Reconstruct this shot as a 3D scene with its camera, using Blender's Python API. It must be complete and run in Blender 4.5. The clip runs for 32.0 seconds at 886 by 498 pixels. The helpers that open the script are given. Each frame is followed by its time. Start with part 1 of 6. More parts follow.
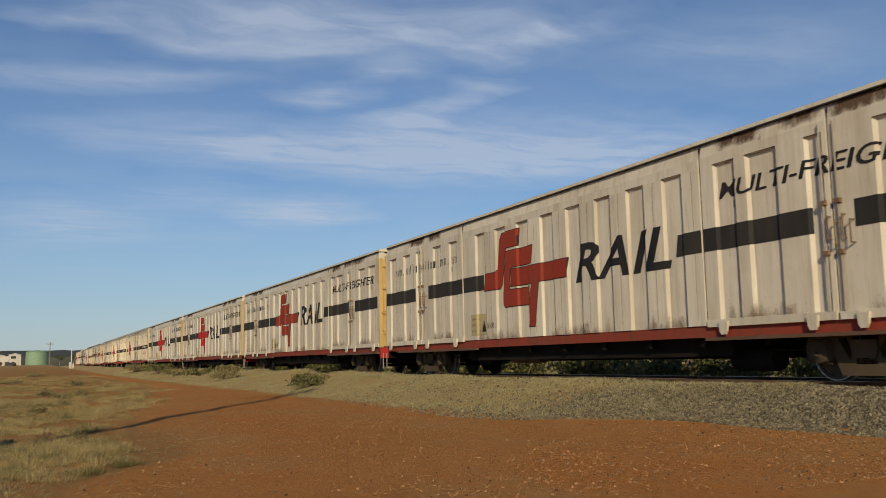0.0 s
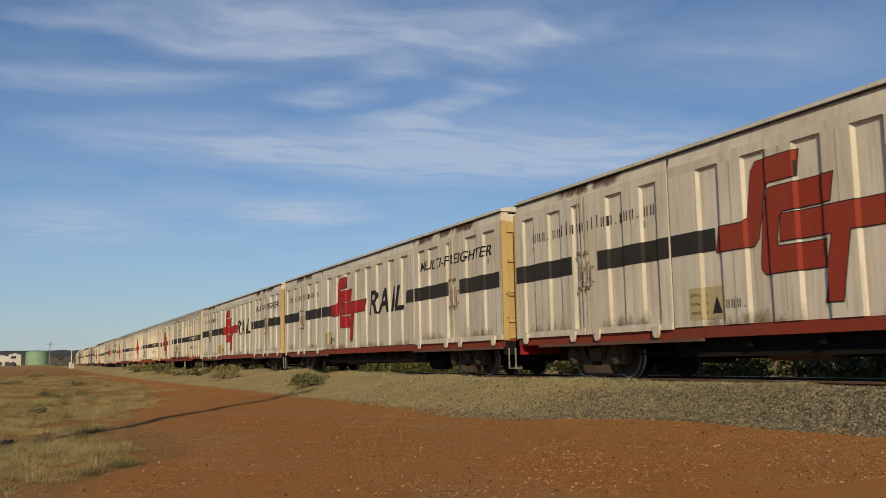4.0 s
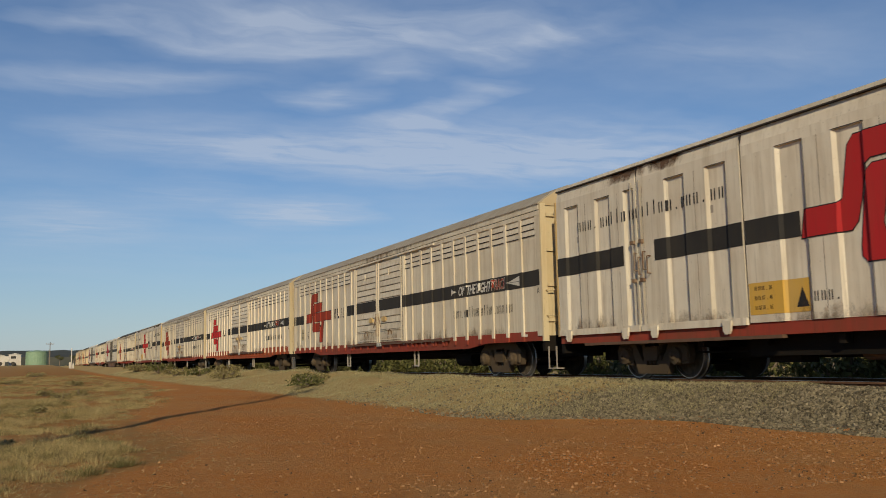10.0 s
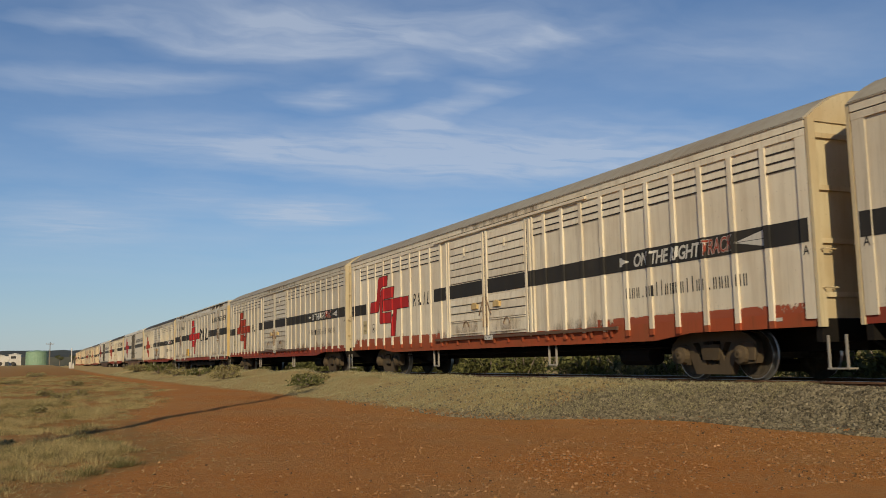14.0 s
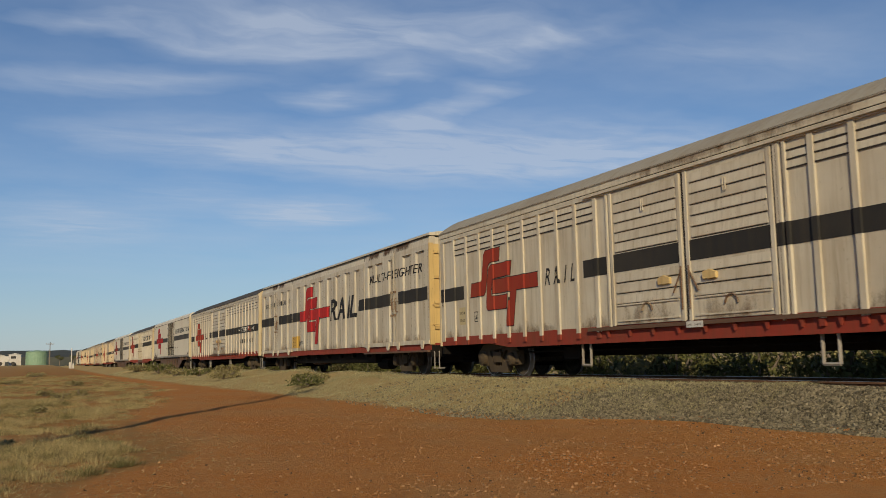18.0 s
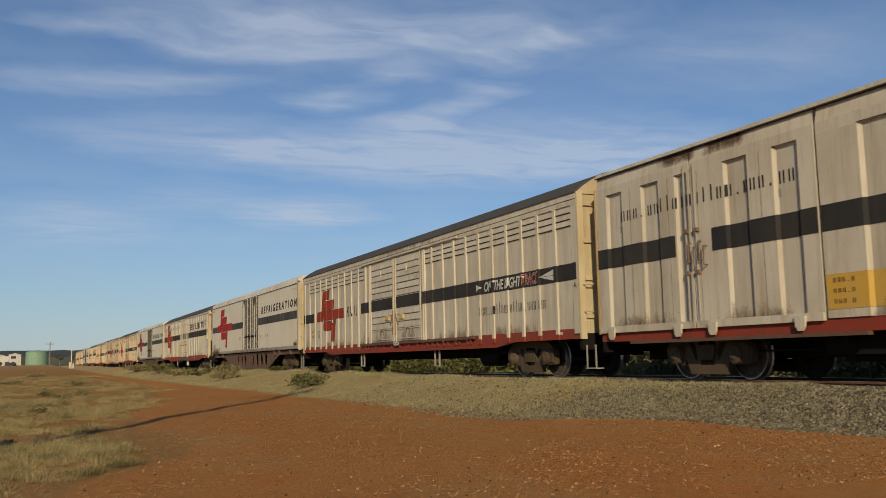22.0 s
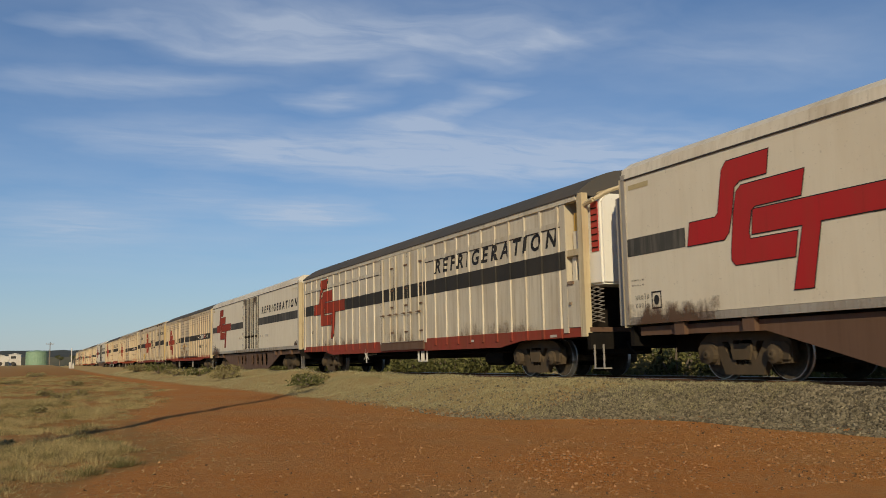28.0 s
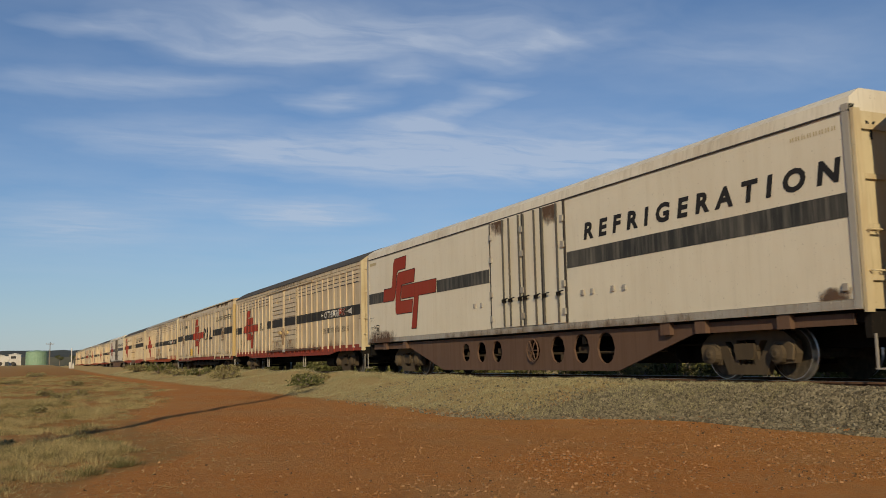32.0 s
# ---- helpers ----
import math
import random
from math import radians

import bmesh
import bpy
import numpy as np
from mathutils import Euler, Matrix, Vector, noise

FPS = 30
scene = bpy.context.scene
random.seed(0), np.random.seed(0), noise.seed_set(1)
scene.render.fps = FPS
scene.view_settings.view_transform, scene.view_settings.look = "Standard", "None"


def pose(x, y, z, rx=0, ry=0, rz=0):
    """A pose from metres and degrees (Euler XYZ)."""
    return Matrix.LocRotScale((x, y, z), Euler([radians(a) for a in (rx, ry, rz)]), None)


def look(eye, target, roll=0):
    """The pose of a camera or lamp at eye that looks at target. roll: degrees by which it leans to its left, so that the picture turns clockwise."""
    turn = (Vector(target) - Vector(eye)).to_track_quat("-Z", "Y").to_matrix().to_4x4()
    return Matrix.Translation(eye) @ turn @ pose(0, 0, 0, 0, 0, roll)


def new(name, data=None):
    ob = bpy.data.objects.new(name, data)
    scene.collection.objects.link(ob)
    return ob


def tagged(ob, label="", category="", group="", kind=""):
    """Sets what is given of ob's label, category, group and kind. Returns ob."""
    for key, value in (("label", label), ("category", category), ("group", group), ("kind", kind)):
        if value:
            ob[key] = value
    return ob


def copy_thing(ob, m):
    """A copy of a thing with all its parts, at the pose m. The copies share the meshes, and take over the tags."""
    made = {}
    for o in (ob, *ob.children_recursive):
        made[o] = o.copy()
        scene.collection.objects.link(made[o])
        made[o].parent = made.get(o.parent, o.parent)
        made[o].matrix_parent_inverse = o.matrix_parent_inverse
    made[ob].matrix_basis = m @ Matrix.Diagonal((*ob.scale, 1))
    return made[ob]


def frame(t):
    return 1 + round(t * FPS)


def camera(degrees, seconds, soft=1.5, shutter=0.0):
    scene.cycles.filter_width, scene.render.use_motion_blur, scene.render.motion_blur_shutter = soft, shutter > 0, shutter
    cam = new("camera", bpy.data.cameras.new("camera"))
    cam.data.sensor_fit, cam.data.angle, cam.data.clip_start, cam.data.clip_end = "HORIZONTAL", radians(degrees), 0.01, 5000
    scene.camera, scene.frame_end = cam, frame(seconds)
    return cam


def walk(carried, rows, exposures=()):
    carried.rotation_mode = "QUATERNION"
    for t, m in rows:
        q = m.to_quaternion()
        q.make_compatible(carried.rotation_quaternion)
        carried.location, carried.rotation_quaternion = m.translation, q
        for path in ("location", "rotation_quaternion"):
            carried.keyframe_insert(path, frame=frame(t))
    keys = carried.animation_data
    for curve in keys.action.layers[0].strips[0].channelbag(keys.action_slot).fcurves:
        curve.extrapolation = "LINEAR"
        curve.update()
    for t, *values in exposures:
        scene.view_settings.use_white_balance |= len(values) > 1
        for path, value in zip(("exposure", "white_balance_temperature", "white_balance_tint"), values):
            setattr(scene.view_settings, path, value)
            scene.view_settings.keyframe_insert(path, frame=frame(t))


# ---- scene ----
# The camera stands still on a low tripod; +Y runs along the railway, away from it.
EYE = Vector((0.0, 0.0, 1.05))
AIM_YAW, AIM_PITCH, AIM_ROLL = radians(24.55), radians(6.93), -1.19
AIM = EYE + Vector((math.sin(AIM_YAW) * math.cos(AIM_PITCH), math.cos(AIM_YAW) * math.cos(AIM_PITCH), math.sin(AIM_PITCH))) * 50.0
cam = camera(52.21, 32.0, soft=0.62, shutter=0.12)
walk(cam, [(0.0, look(EYE, AIM, AIM_ROLL)), (32.0, look(EYE, AIM, AIM_ROLL))], exposures=[(0.0, 0.0), (32.0, 0.0)])

# ---- world, sun, exposure ----
SUN_ELEV, SUN_TRAVEL = radians(24.0), radians(27.0)   # the sunlight travels 27 degrees to the right of +Y
world = bpy.data.worlds.new("sky_world")
scene.world = world
world.use_nodes = True
wn = world.node_tree
sky = wn.nodes.new("ShaderNodeTexSky")
sky.sky_type = "NISHITA"
sky.sun_disc = False
sky.sun_elevation = SUN_ELEV
sky.sun_rotation = SUN_TRAVEL + math.pi
sky.air_density, sky.dust_density, sky.ozone_density = 1.0, 0.10, 6.0
wn.nodes["Background"].inputs["Strength"].default_value = 0.080
wn.links.new(sky.outputs[0], wn.nodes["Background"].inputs["Color"])

sun_data = bpy.data.lights.new("sun", "SUN")
sun_data.energy, sun_data.angle, sun_data.color = 3.45, radians(0.55), (1.0, 0.84, 0.56)
sun = new("sun", sun_data)
sun_dir = Vector((math.sin(SUN_TRAVEL) * math.cos(SUN_ELEV), math.cos(SUN_TRAVEL) * math.cos(SUN_ELEV), -math.sin(SUN_ELEV)))
sun.rotation_euler = sun_dir.to_track_quat("-Z", "Y").to_euler()

# ---- numbers of the place ----
RAIL_Z = 0.57          # top of the rails
TRACK_X = 12.45        # centre line of the track
HALF = 1.45            # half the width of a van
STRAIGHT = 235.0       # the line is straight as far as this, then bends to the right
BEND = 700.0


# ---- materials ----
class Nodes:
    """Short way to write a node material."""

    def __init__(self, name, varied=False):
        self.varied = varied      # each object takes its own stretch of the texture
        self.mat = bpy.data.materials.new(name)
        self.mat.use_nodes = True
        self.tree = self.mat.node_tree
        self.bsdf = self.tree.nodes["Principled BSDF"]
        self.coord = self.tree.nodes.new("ShaderNodeTexCoord")

    def put(self, kind, **values):
        n = self.tree.nodes.new(kind)
        for k, v in values.items():
            n.inputs[k.replace("_", " ")].default_value = v
        return n

    def link(self, a, b):
        self.tree.links.new(a, b)

    def mapped(self, scale=(1, 1, 1), source="Object"):
        m = self.put("ShaderNodeMapping")
        m.inputs["Scale"].default_value = scale
        self.link(self.coord.outputs[source], m.inputs["Vector"])
        if self.varied:
            shift = self.tree.nodes.new("ShaderNodeCombineXYZ")
            self.link(self.math("MULTIPLY", self.chance(), 61.0), shift.inputs[1])
            self.link(shift.outputs[0], m.inputs["Location"])
        return m.outputs[0]

    def noise(self, scale, detail=4.0, rough=0.6, stretch=(1, 1, 1), source="Object"):
        n = self.put("ShaderNodeTexNoise", Scale=scale, Detail=detail, Roughness=rough)
        self.link(self.mapped(stretch, source), n.inputs["Vector"])
        return n.outputs["Fac"]

    def ramp(self, fac, low, high, a=0.0, b=1.0):
        r = self.put("ShaderNodeMapRange")
        for k, v in (("From Min", low), ("From Max", high), ("To Min", a), ("To Max", b)):
            r.inputs[k].default_value = v
        self.link(fac, r.inputs["Value"])
        return r.outputs[0]

    def math(self, op, a, b):
        n = self.tree.nodes.new("ShaderNodeMath")
        n.operation = op
        for i, v in enumerate((a, b)):
            if isinstance(v, (int, float)):
                n.inputs[i].default_value = v
            else:
                self.link(v, n.inputs[i])
        return n.outputs[0]

    def mix(self, fac, a, b, mode="MIX"):
        n = self.tree.nodes.new("ShaderNodeMix")
        n.data_type, n.blend_type = "RGBA", mode
        for sock, v in ((n.inputs[0], fac), (n.inputs[6], a), (n.inputs[7], b)):
            if isinstance(v, (int, float)):
                sock.default_value = v
            elif isinstance(v, tuple):
                sock.default_value = (*v, 1.0)
            else:
                self.link(v, sock)
        return n.outputs[2]

    def sep(self, source="Object"):
        n = self.tree.nodes.new("ShaderNodeSeparateXYZ")
        self.link(self.coord.outputs[source], n.inputs[0])
        return n.outputs

    def chance(self):
        return self.tree.nodes.new("ShaderNodeObjectInfo").outputs["Random"]

    def bump(self, height, strength=0.3, distance=0.02):
        b = self.put("ShaderNodeBump", Strength=strength, Distance=distance)
        self.link(height, b.inputs["Height"])
        self.link(b.outputs[0], self.bsdf.inputs["Normal"])

    def done(self, colour, rough=0.6, metal=0.0, gloss=0.5):
        self.bsdf.inputs["Specular IOR Level"].default_value = gloss
        for key, v in (("Base Color", colour), ("Roughness", rough), ("Metallic", metal)):
            if isinstance(v, tuple):
                self.bsdf.inputs[key].default_value = (*v, 1.0)
            elif isinstance(v, (int, float)):
                self.bsdf.inputs[key].default_value = v
            else:
                self.link(v, self.bsdf.inputs[key])
        return self.mat


def paint_mat(name, base, dirt, streak=0.45, grime=0.35, rough=0.5, gloss=0.4):
    """Weathered vehicle paint: rain streaks down the sides, dust low down, small chips."""
    n = Nodes(name, True)
    streaks = n.ramp(n.noise(2.2, 5, 0.65, (1, 2.2, 0.16)), 0.46, 0.75)
    cloudy = n.ramp(n.noise(0.55, 4, 0.6), 0.42, 0.75)
    chips = n.ramp(n.noise(26, 3, 0.7, (1, 1, 0.6)), 0.66, 0.72)
    c = n.mix(n.math("MULTIPLY", cloudy, grime), base, dirt)
    c = n.mix(n.math("MULTIPLY", streaks, streak), c, dirt)
    runs = n.ramp(n.noise(11, 4, 0.7, (1, 1, 0.05)), 0.56, 0.74)
    c = n.mix(n.math("MULTIPLY", runs, streak * 0.8), c, tuple(v * 0.55 for v in dirt))
    c = n.mix(n.math("MULTIPLY", chips, 0.45), c, (0.13, 0.075, 0.045))
    tint = n.ramp(n.chance(), 0, 1, 0.93, 1.04)
    hs = n.put("ShaderNodeHueSaturation")
    n.link(c, hs.inputs["Color"])
    n.link(tint, hs.inputs["Value"])
    n.bump(n.noise(7, 3, 0.5), 0.12, 0.01)
    return n.done(hs.outputs[0], n.ramp(streaks, 0, 1, rough, min(1.0, rough + 0.25)), 0.0, gloss)


def rust_wash_mat(name="rust_wash", colour=(0.12, 0.065, 0.035), low=0.62, high=0.80):
    """Brown rust that has run over the paint in ragged patches; between them and towards its rim the paint shows."""
    n = Nodes(name, True)
    n.done(colour, 0.9)
    spots = n.math("ADD", n.noise(3.5, 5, 0.7, (1, 1, 0.45)), n.math("MULTIPLY", n.noise(22, 4, 0.7), 0.35))
    body = n.tree.nodes.new("ShaderNodeAttribute")
    body.attribute_name = "body"
    hole = n.ramp(n.math("ADD", spots, n.math("MULTIPLY", n.math("SUBTRACT", body.outputs["Fac"], 1.0), 0.45)), low, high)
    clear = n.tree.nodes.new("ShaderNodeBsdfTransparent")
    mix = n.tree.nodes.new("ShaderNodeMixShader")
    n.link(n.math("MULTIPLY", hole, 0.85), mix.inputs[0])
    n.link(clear.outputs[0], mix.inputs[1])
    n.link(n.bsdf.outputs[0], mix.inputs[2])
    n.link(mix.outputs[0], n.tree.nodes["Material Output"].inputs["Surface"])
    return n.mat


CREAM = paint_mat("cream_paint", (0.715, 0.645, 0.515), (0.36, 0.27, 0.165), 0.50, 0.40)
LOUVRE_CREAM = paint_mat("dusty_cream_paint", (0.66, 0.588, 0.452), (0.35, 0.255, 0.155), 0.46, 0.38)
CLEAN_CREAM = paint_mat("clean_cream_paint", (0.76, 0.675, 0.515), (0.38, 0.275, 0.165), 0.42, 0.34)
WORN_CREAM = paint_mat("worn_greyish_cream_paint", (0.60, 0.535, 0.41), (0.31, 0.225, 0.13), 0.52, 0.42)
HAZED_CREAM = paint_mat("hazed_cream_paint", (0.60, 0.48, 0.305), (0.32, 0.19, 0.09), 0.55, 0.45)
WHITE = paint_mat("white_panel_paint", (0.76, 0.68, 0.525), (0.50, 0.39, 0.25), 0.14, 0.2, 0.5)
UNIT_WHITE = paint_mat("clean_white_unit_paint", (0.86, 0.83, 0.75), (0.6, 0.52, 0.4), 0.08, 0.1, 0.35)
YELLOW_END = paint_mat("dusty_yellow_paint", (0.62, 0.44, 0.18), (0.34, 0.20, 0.08), 0.5, 0.5)
CREAM_END = paint_mat("stained_cream_end_paint", (0.62, 0.52, 0.33), (0.36, 0.23, 0.10), 0.5, 0.5)
RED = paint_mat("red_sill_paint", (0.28, 0.044, 0.026), (0.15, 0.065, 0.038), 0.5, 0.6, 0.7, 0.2)
BROWN = paint_mat("oxide_brown_paint", (0.135, 0.075, 0.044), (0.10, 0.055, 0.035), 0.5, 0.6, 0.7)
STRIPE = paint_mat("charcoal_stripe_paint", (0.030, 0.029, 0.028), (0.09, 0.075, 0.055), 0.30, 0.3, 0.7, 0.15)
WORN_STRIPE = paint_mat("washed_charcoal_paint", (0.035, 0.036, 0.035), (0.30, 0.27, 0.22), 0.55, 0.2, 0.7, 0.15)
EMBLEM = paint_mat("signal_red_paint", (0.43, 0.024, 0.026), (0.30, 0.06, 0.045), 0.35, 0.25, 0.7, 0.15)
FADED_EMBLEM = paint_mat("weathered_and_hazed_red_paint", (0.30, 0.042, 0.026), (0.25, 0.075, 0.04), 0.45, 0.4, 0.75, 0.12)
CHIPPED_RED = paint_mat("chipped_orange_red_sill_paint", (0.36, 0.075, 0.030), (0.22, 0.085, 0.04), 0.55, 0.6, 0.75, 0.15)
OLD_YELLOW = paint_mat("rubbed_yellow_label_paint", (0.50, 0.40, 0.20), (0.42, 0.34, 0.20), 0.5, 0.6)
LETTER = paint_mat("black_letter_paint", (0.022, 0.022, 0.024), (0.06, 0.05, 0.04), 0.3, 0.2, 0.7, 0.15)
PALE_LETTER = paint_mat("pale_letter_paint", (0.60, 0.57, 0.50), (0.35, 0.3, 0.22), 0.3, 0.3)
YELLOW = paint_mat("yellow_label_paint", (0.62, 0.36, 0.045), (0.50, 0.36, 0.16), 0.5, 0.5)
ROOF_GREY = paint_mat("grey_roof_paint", (0.078, 0.074, 0.068), (0.14, 0.105, 0.07), 0.2, 0.5, 0.8, 0.15)
DUSTY_ROOF = paint_mat("dusty_pale_roof_paint", (0.36, 0.32, 0.25), (0.22, 0.16, 0.10), 0.3, 0.5, 0.75, 0.2)
# Door seals and gutters; also the painted shade lines of ribs, rods, pockets.
SEAM_SHADE = paint_mat("dark_seal_and_shade", (0.035, 0.03, 0.026), (0.10, 0.07, 0.05), 0.2, 0.2, 0.8)
RUST = paint_mat("rusty_stain", (0.14, 0.075, 0.04), (0.36, 0.28, 0.19), 0.7, 0.6, 0.8)
RUST_WASH = rust_wash_mat("rust_wash", (0.105, 0.055, 0.03), 0.28, 0.58)
CHIP_WASH = rust_wash_mat("chipped_red_edge", (0.36, 0.075, 0.030), 0.20, 0.30)
GRIME_WASH = rust_wash_mat("grime_wash", (0.17, 0.10, 0.052), 0.50, 0.88)
BOGIE = paint_mat("dusty_cast_steel", (0.074, 0.054, 0.034), (0.135, 0.098, 0.060), 0.4, 0.8, 0.85, 0.15)
DARK = paint_mat("grimy_black_steel_and_shade", (0.012, 0.0105, 0.009), (0.030, 0.022, 0.016), 0.3, 0.4, 0.85, 0.1)
BARE = paint_mat("galvanised_steel", (0.36, 0.33, 0.28), (0.20, 0.14, 0.09), 0.4, 0.4, 0.45)
LENS_RED = paint_mat("red_grille_paint", (0.42, 0.04, 0.03), (0.25, 0.05, 0.04), 0.2, 0.2, 0.5)


def wheel_mat():
    n = Nodes("worn_wheel_steel")
    return n.done(n.mix(n.ramp(n.noise(9, 3), 0.4, 0.7), (0.055, 0.041, 0.026), (0.10, 0.076, 0.048)), 0.85, 0.0)


def bright_mat():
    n = Nodes("polished_rail_steel")
    return n.done(n.mix(n.ramp(n.noise(5, 3, 0.5, (1, 0.05, 1)), 0.4, 0.7), (0.55, 0.54, 0.52), (0.36, 0.33, 0.3)), 0.36, 0.9)


WHEEL, BRIGHT = wheel_mat(), bright_mat()


def simple_mat(name, a, b, scale, rough=0.85, bump=0.0, per_piece=False, spread=0.0):
    n = Nodes(name)
    f = n.ramp(n.noise(scale, 5, 0.65), 0.32, 0.68)
    c = n.mix(f, a, b)
    if per_piece:
        hs = n.put("ShaderNodeHueSaturation")
        geo = n.tree.nodes.new("ShaderNodeNewGeometry")
        n.link(n.ramp(geo.outputs["Random Per Island"], 0, 1, 1 - spread, 1 + spread), hs.inputs["Value"])
        n.link(c, hs.inputs["Color"])
        c = hs.outputs[0]
    if bump:
        n.bump(n.noise(scale * 4, 4), bump, 0.02)
    return n.done(c, rough, 0.0, 0.12 if rough > 0.65 else 0.4)


def ground_mat():
    """Red outback soil, with dry grass litter and grey ballast dust where the sheet's own cover says so."""
    n = Nodes("red_soil")
    broad = n.ramp(n.noise(0.22, 5, 0.6), 0.35, 0.68)
    fine = n.ramp(n.noise(3.2, 6, 0.7), 0.3, 0.7)
    grit = n.ramp(n.noise(24, 5, 0.8), 0.52, 0.66)
    speck = n.ramp(n.noise(31, 4, 0.85), 0.57, 0.68)
    patch = n.ramp(n.noise(0.6, 6, 0.7, (1, 0.4, 1)), 0.48, 0.70)
    soil = n.mix(broad, (0.500, 0.198, 0.052), (0.485, 0.240, 0.078))
    soil = n.mix(n.math("MULTIPLY", fine, 0.55), soil, (0.37, 0.140, 0.042))
    soil = n.mix(n.math("MULTIPLY", grit, 0.75), soil, (0.50, 0.30, 0.14))
    crumb = n.ramp(n.noise(13, 5, 0.8, (1, 1, 1)), 0.55, 0.62)
    soil = n.mix(n.math("MULTIPLY", n.math("MULTIPLY", crumb, n.ramp(n.noise(0.8, 4, 0.6), 0.42, 0.62)), 0.55), soil, (0.26, 0.125, 0.05))
    soil = n.mix(n.math("MULTIPLY", speck, 0.6), soil, (0.12, 0.05, 0.022))
    soil = n.mix(n.math("MULTIPLY", patch, 0.65), soil, (0.42, 0.24, 0.10))
    litter = n.mix(n.ramp(n.noise(2.4, 6, 0.75), 0.36, 0.64), (0.38, 0.175, 0.058), (0.33, 0.20, 0.078))
    gravel = n.mix(n.ramp(n.noise(30, 4, 0.7), 0.35, 0.65), (0.06, 0.05, 0.04), (0.20, 0.17, 0.135))
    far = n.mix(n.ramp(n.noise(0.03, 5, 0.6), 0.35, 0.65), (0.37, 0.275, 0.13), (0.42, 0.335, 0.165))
    cover = n.tree.nodes.new("ShaderNodeAttribute")
    cover.attribute_name = "cover"
    parts = n.tree.nodes.new("ShaderNodeSeparateXYZ")
    n.link(cover.outputs["Vector"], parts.inputs[0])
    rag = n.math("MULTIPLY", n.math("SUBTRACT", n.noise(1.1, 6, 0.7), 0.5), 1.3)
    g = n.ramp(n.math("ADD", parts.outputs[0], rag), 0.35, 0.62)
    b = n.ramp(n.math("ADD", parts.outputs[1], n.math("MULTIPLY", rag, 0.5)), 0.4, 0.6)
    c = n.mix(g, soil, litter)
    c = n.mix(b, c, gravel)
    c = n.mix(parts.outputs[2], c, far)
    n.bump(n.math("ADD", n.noise(9, 6, 0.7), n.math("MULTIPLY", n.noise(60, 3, 0.7), 0.5)), 0.85, 0.06)
    return n.done(c, 1.0, 0.0, 0.03)


GROUND = ground_mat()
STONE = simple_mat("grey_brown_ballast_stone", (0.100, 0.083, 0.054), (0.235, 0.197, 0.128), 9, 0.9, 0.3, True, 0.55)
PEBBLE = simple_mat("pale_quartz_pebble", (0.23, 0.115, 0.048), (0.44, 0.26, 0.125), 12, 0.9, 0.2, True, 0.8)
DRY_GRASS = simple_mat("dry_straw_grass", (0.46, 0.36, 0.17), (0.27, 0.205, 0.092), 3, 0.8, 0.0, True, 0.45)
OLIVE_GRASS = simple_mat("olive_tuft_grass", (0.20, 0.175, 0.07), (0.115, 0.105, 0.04), 3, 0.8, 0.0, True, 0.55)
GRIT = simple_mat("red_brown_gravel", (0.17, 0.088, 0.038), (0.34, 0.19, 0.09), 9, 0.9, 0.3, True, 0.7)
GREY_GRASS = simple_mat("bleached_verge_grass", (0.40, 0.345, 0.185), (0.275, 0.24, 0.125), 3, 0.8, 0.0, True, 0.45)
SHRUB = simple_mat("saltbush_leaf", (0.17, 0.145, 0.060), (0.26, 0.215, 0.095), 5, 0.7, 0.0, True, 0.5)
GREEN_BUSH = simple_mat("dusty_green_leaf", (0.075, 0.080, 0.026), (0.135, 0.128, 0.046), 5, 0.7, 0.0, True, 0.5)
SLEEPER = simple_mat("weathered_concrete_sleeper", (0.20, 0.17, 0.14), (0.30, 0.26, 0.21), 6, 0.9, 0.3)
RAIL_SIDE = simple_mat("rusty_rail_side", (0.10, 0.050, 0.030), (0.17, 0.09, 0.05), 8, 0.85, 0.2)
TIMBER = simple_mat("grey_weathered_pole_wood", (0.17, 0.13, 0.10), (0.26, 0.21, 0.16), 4, 0.85, 0.3)
SHED_GREEN = simple_mat("faded_green_tank_paint", (0.20, 0.31, 0.20), (0.25, 0.36, 0.24), 1.5, 0.6)
SHED_WHITE = simple_mat("dusty_white_sheet_steel", (0.62, 0.58, 0.52), (0.50, 0.45, 0.38), 0.8, 0.6)
SHED_DARK = simple_mat("shadowy_shed_opening", (0.05, 0.045, 0.04), (0.08, 0.07, 0.06), 1.0, 0.8)
HILL = simple_mat("wooded_far_hill", (0.060, 0.066, 0.060), (0.095, 0.095, 0.080), 0.02, 0.95)


# ---- mesh helpers ----
def box(bm, x0, x1, y0, y1, z0, z1):
    v = [bm.verts.new(p) for p in ((x0, y0, z0), (x1, y0, z0), (x1, y1, z0), (x0, y1, z0), (x0, y0, z1), (x1, y0, z1), (x1, y1, z1), (x0, y1, z1))]
    for f in ((0, 3, 2, 1), (4, 5, 6, 7), (0, 1, 5, 4), (1, 2, 6, 5), (2, 3, 7, 6), (3, 0, 4, 7)):
        bm.faces.new([v[i] for i in f])


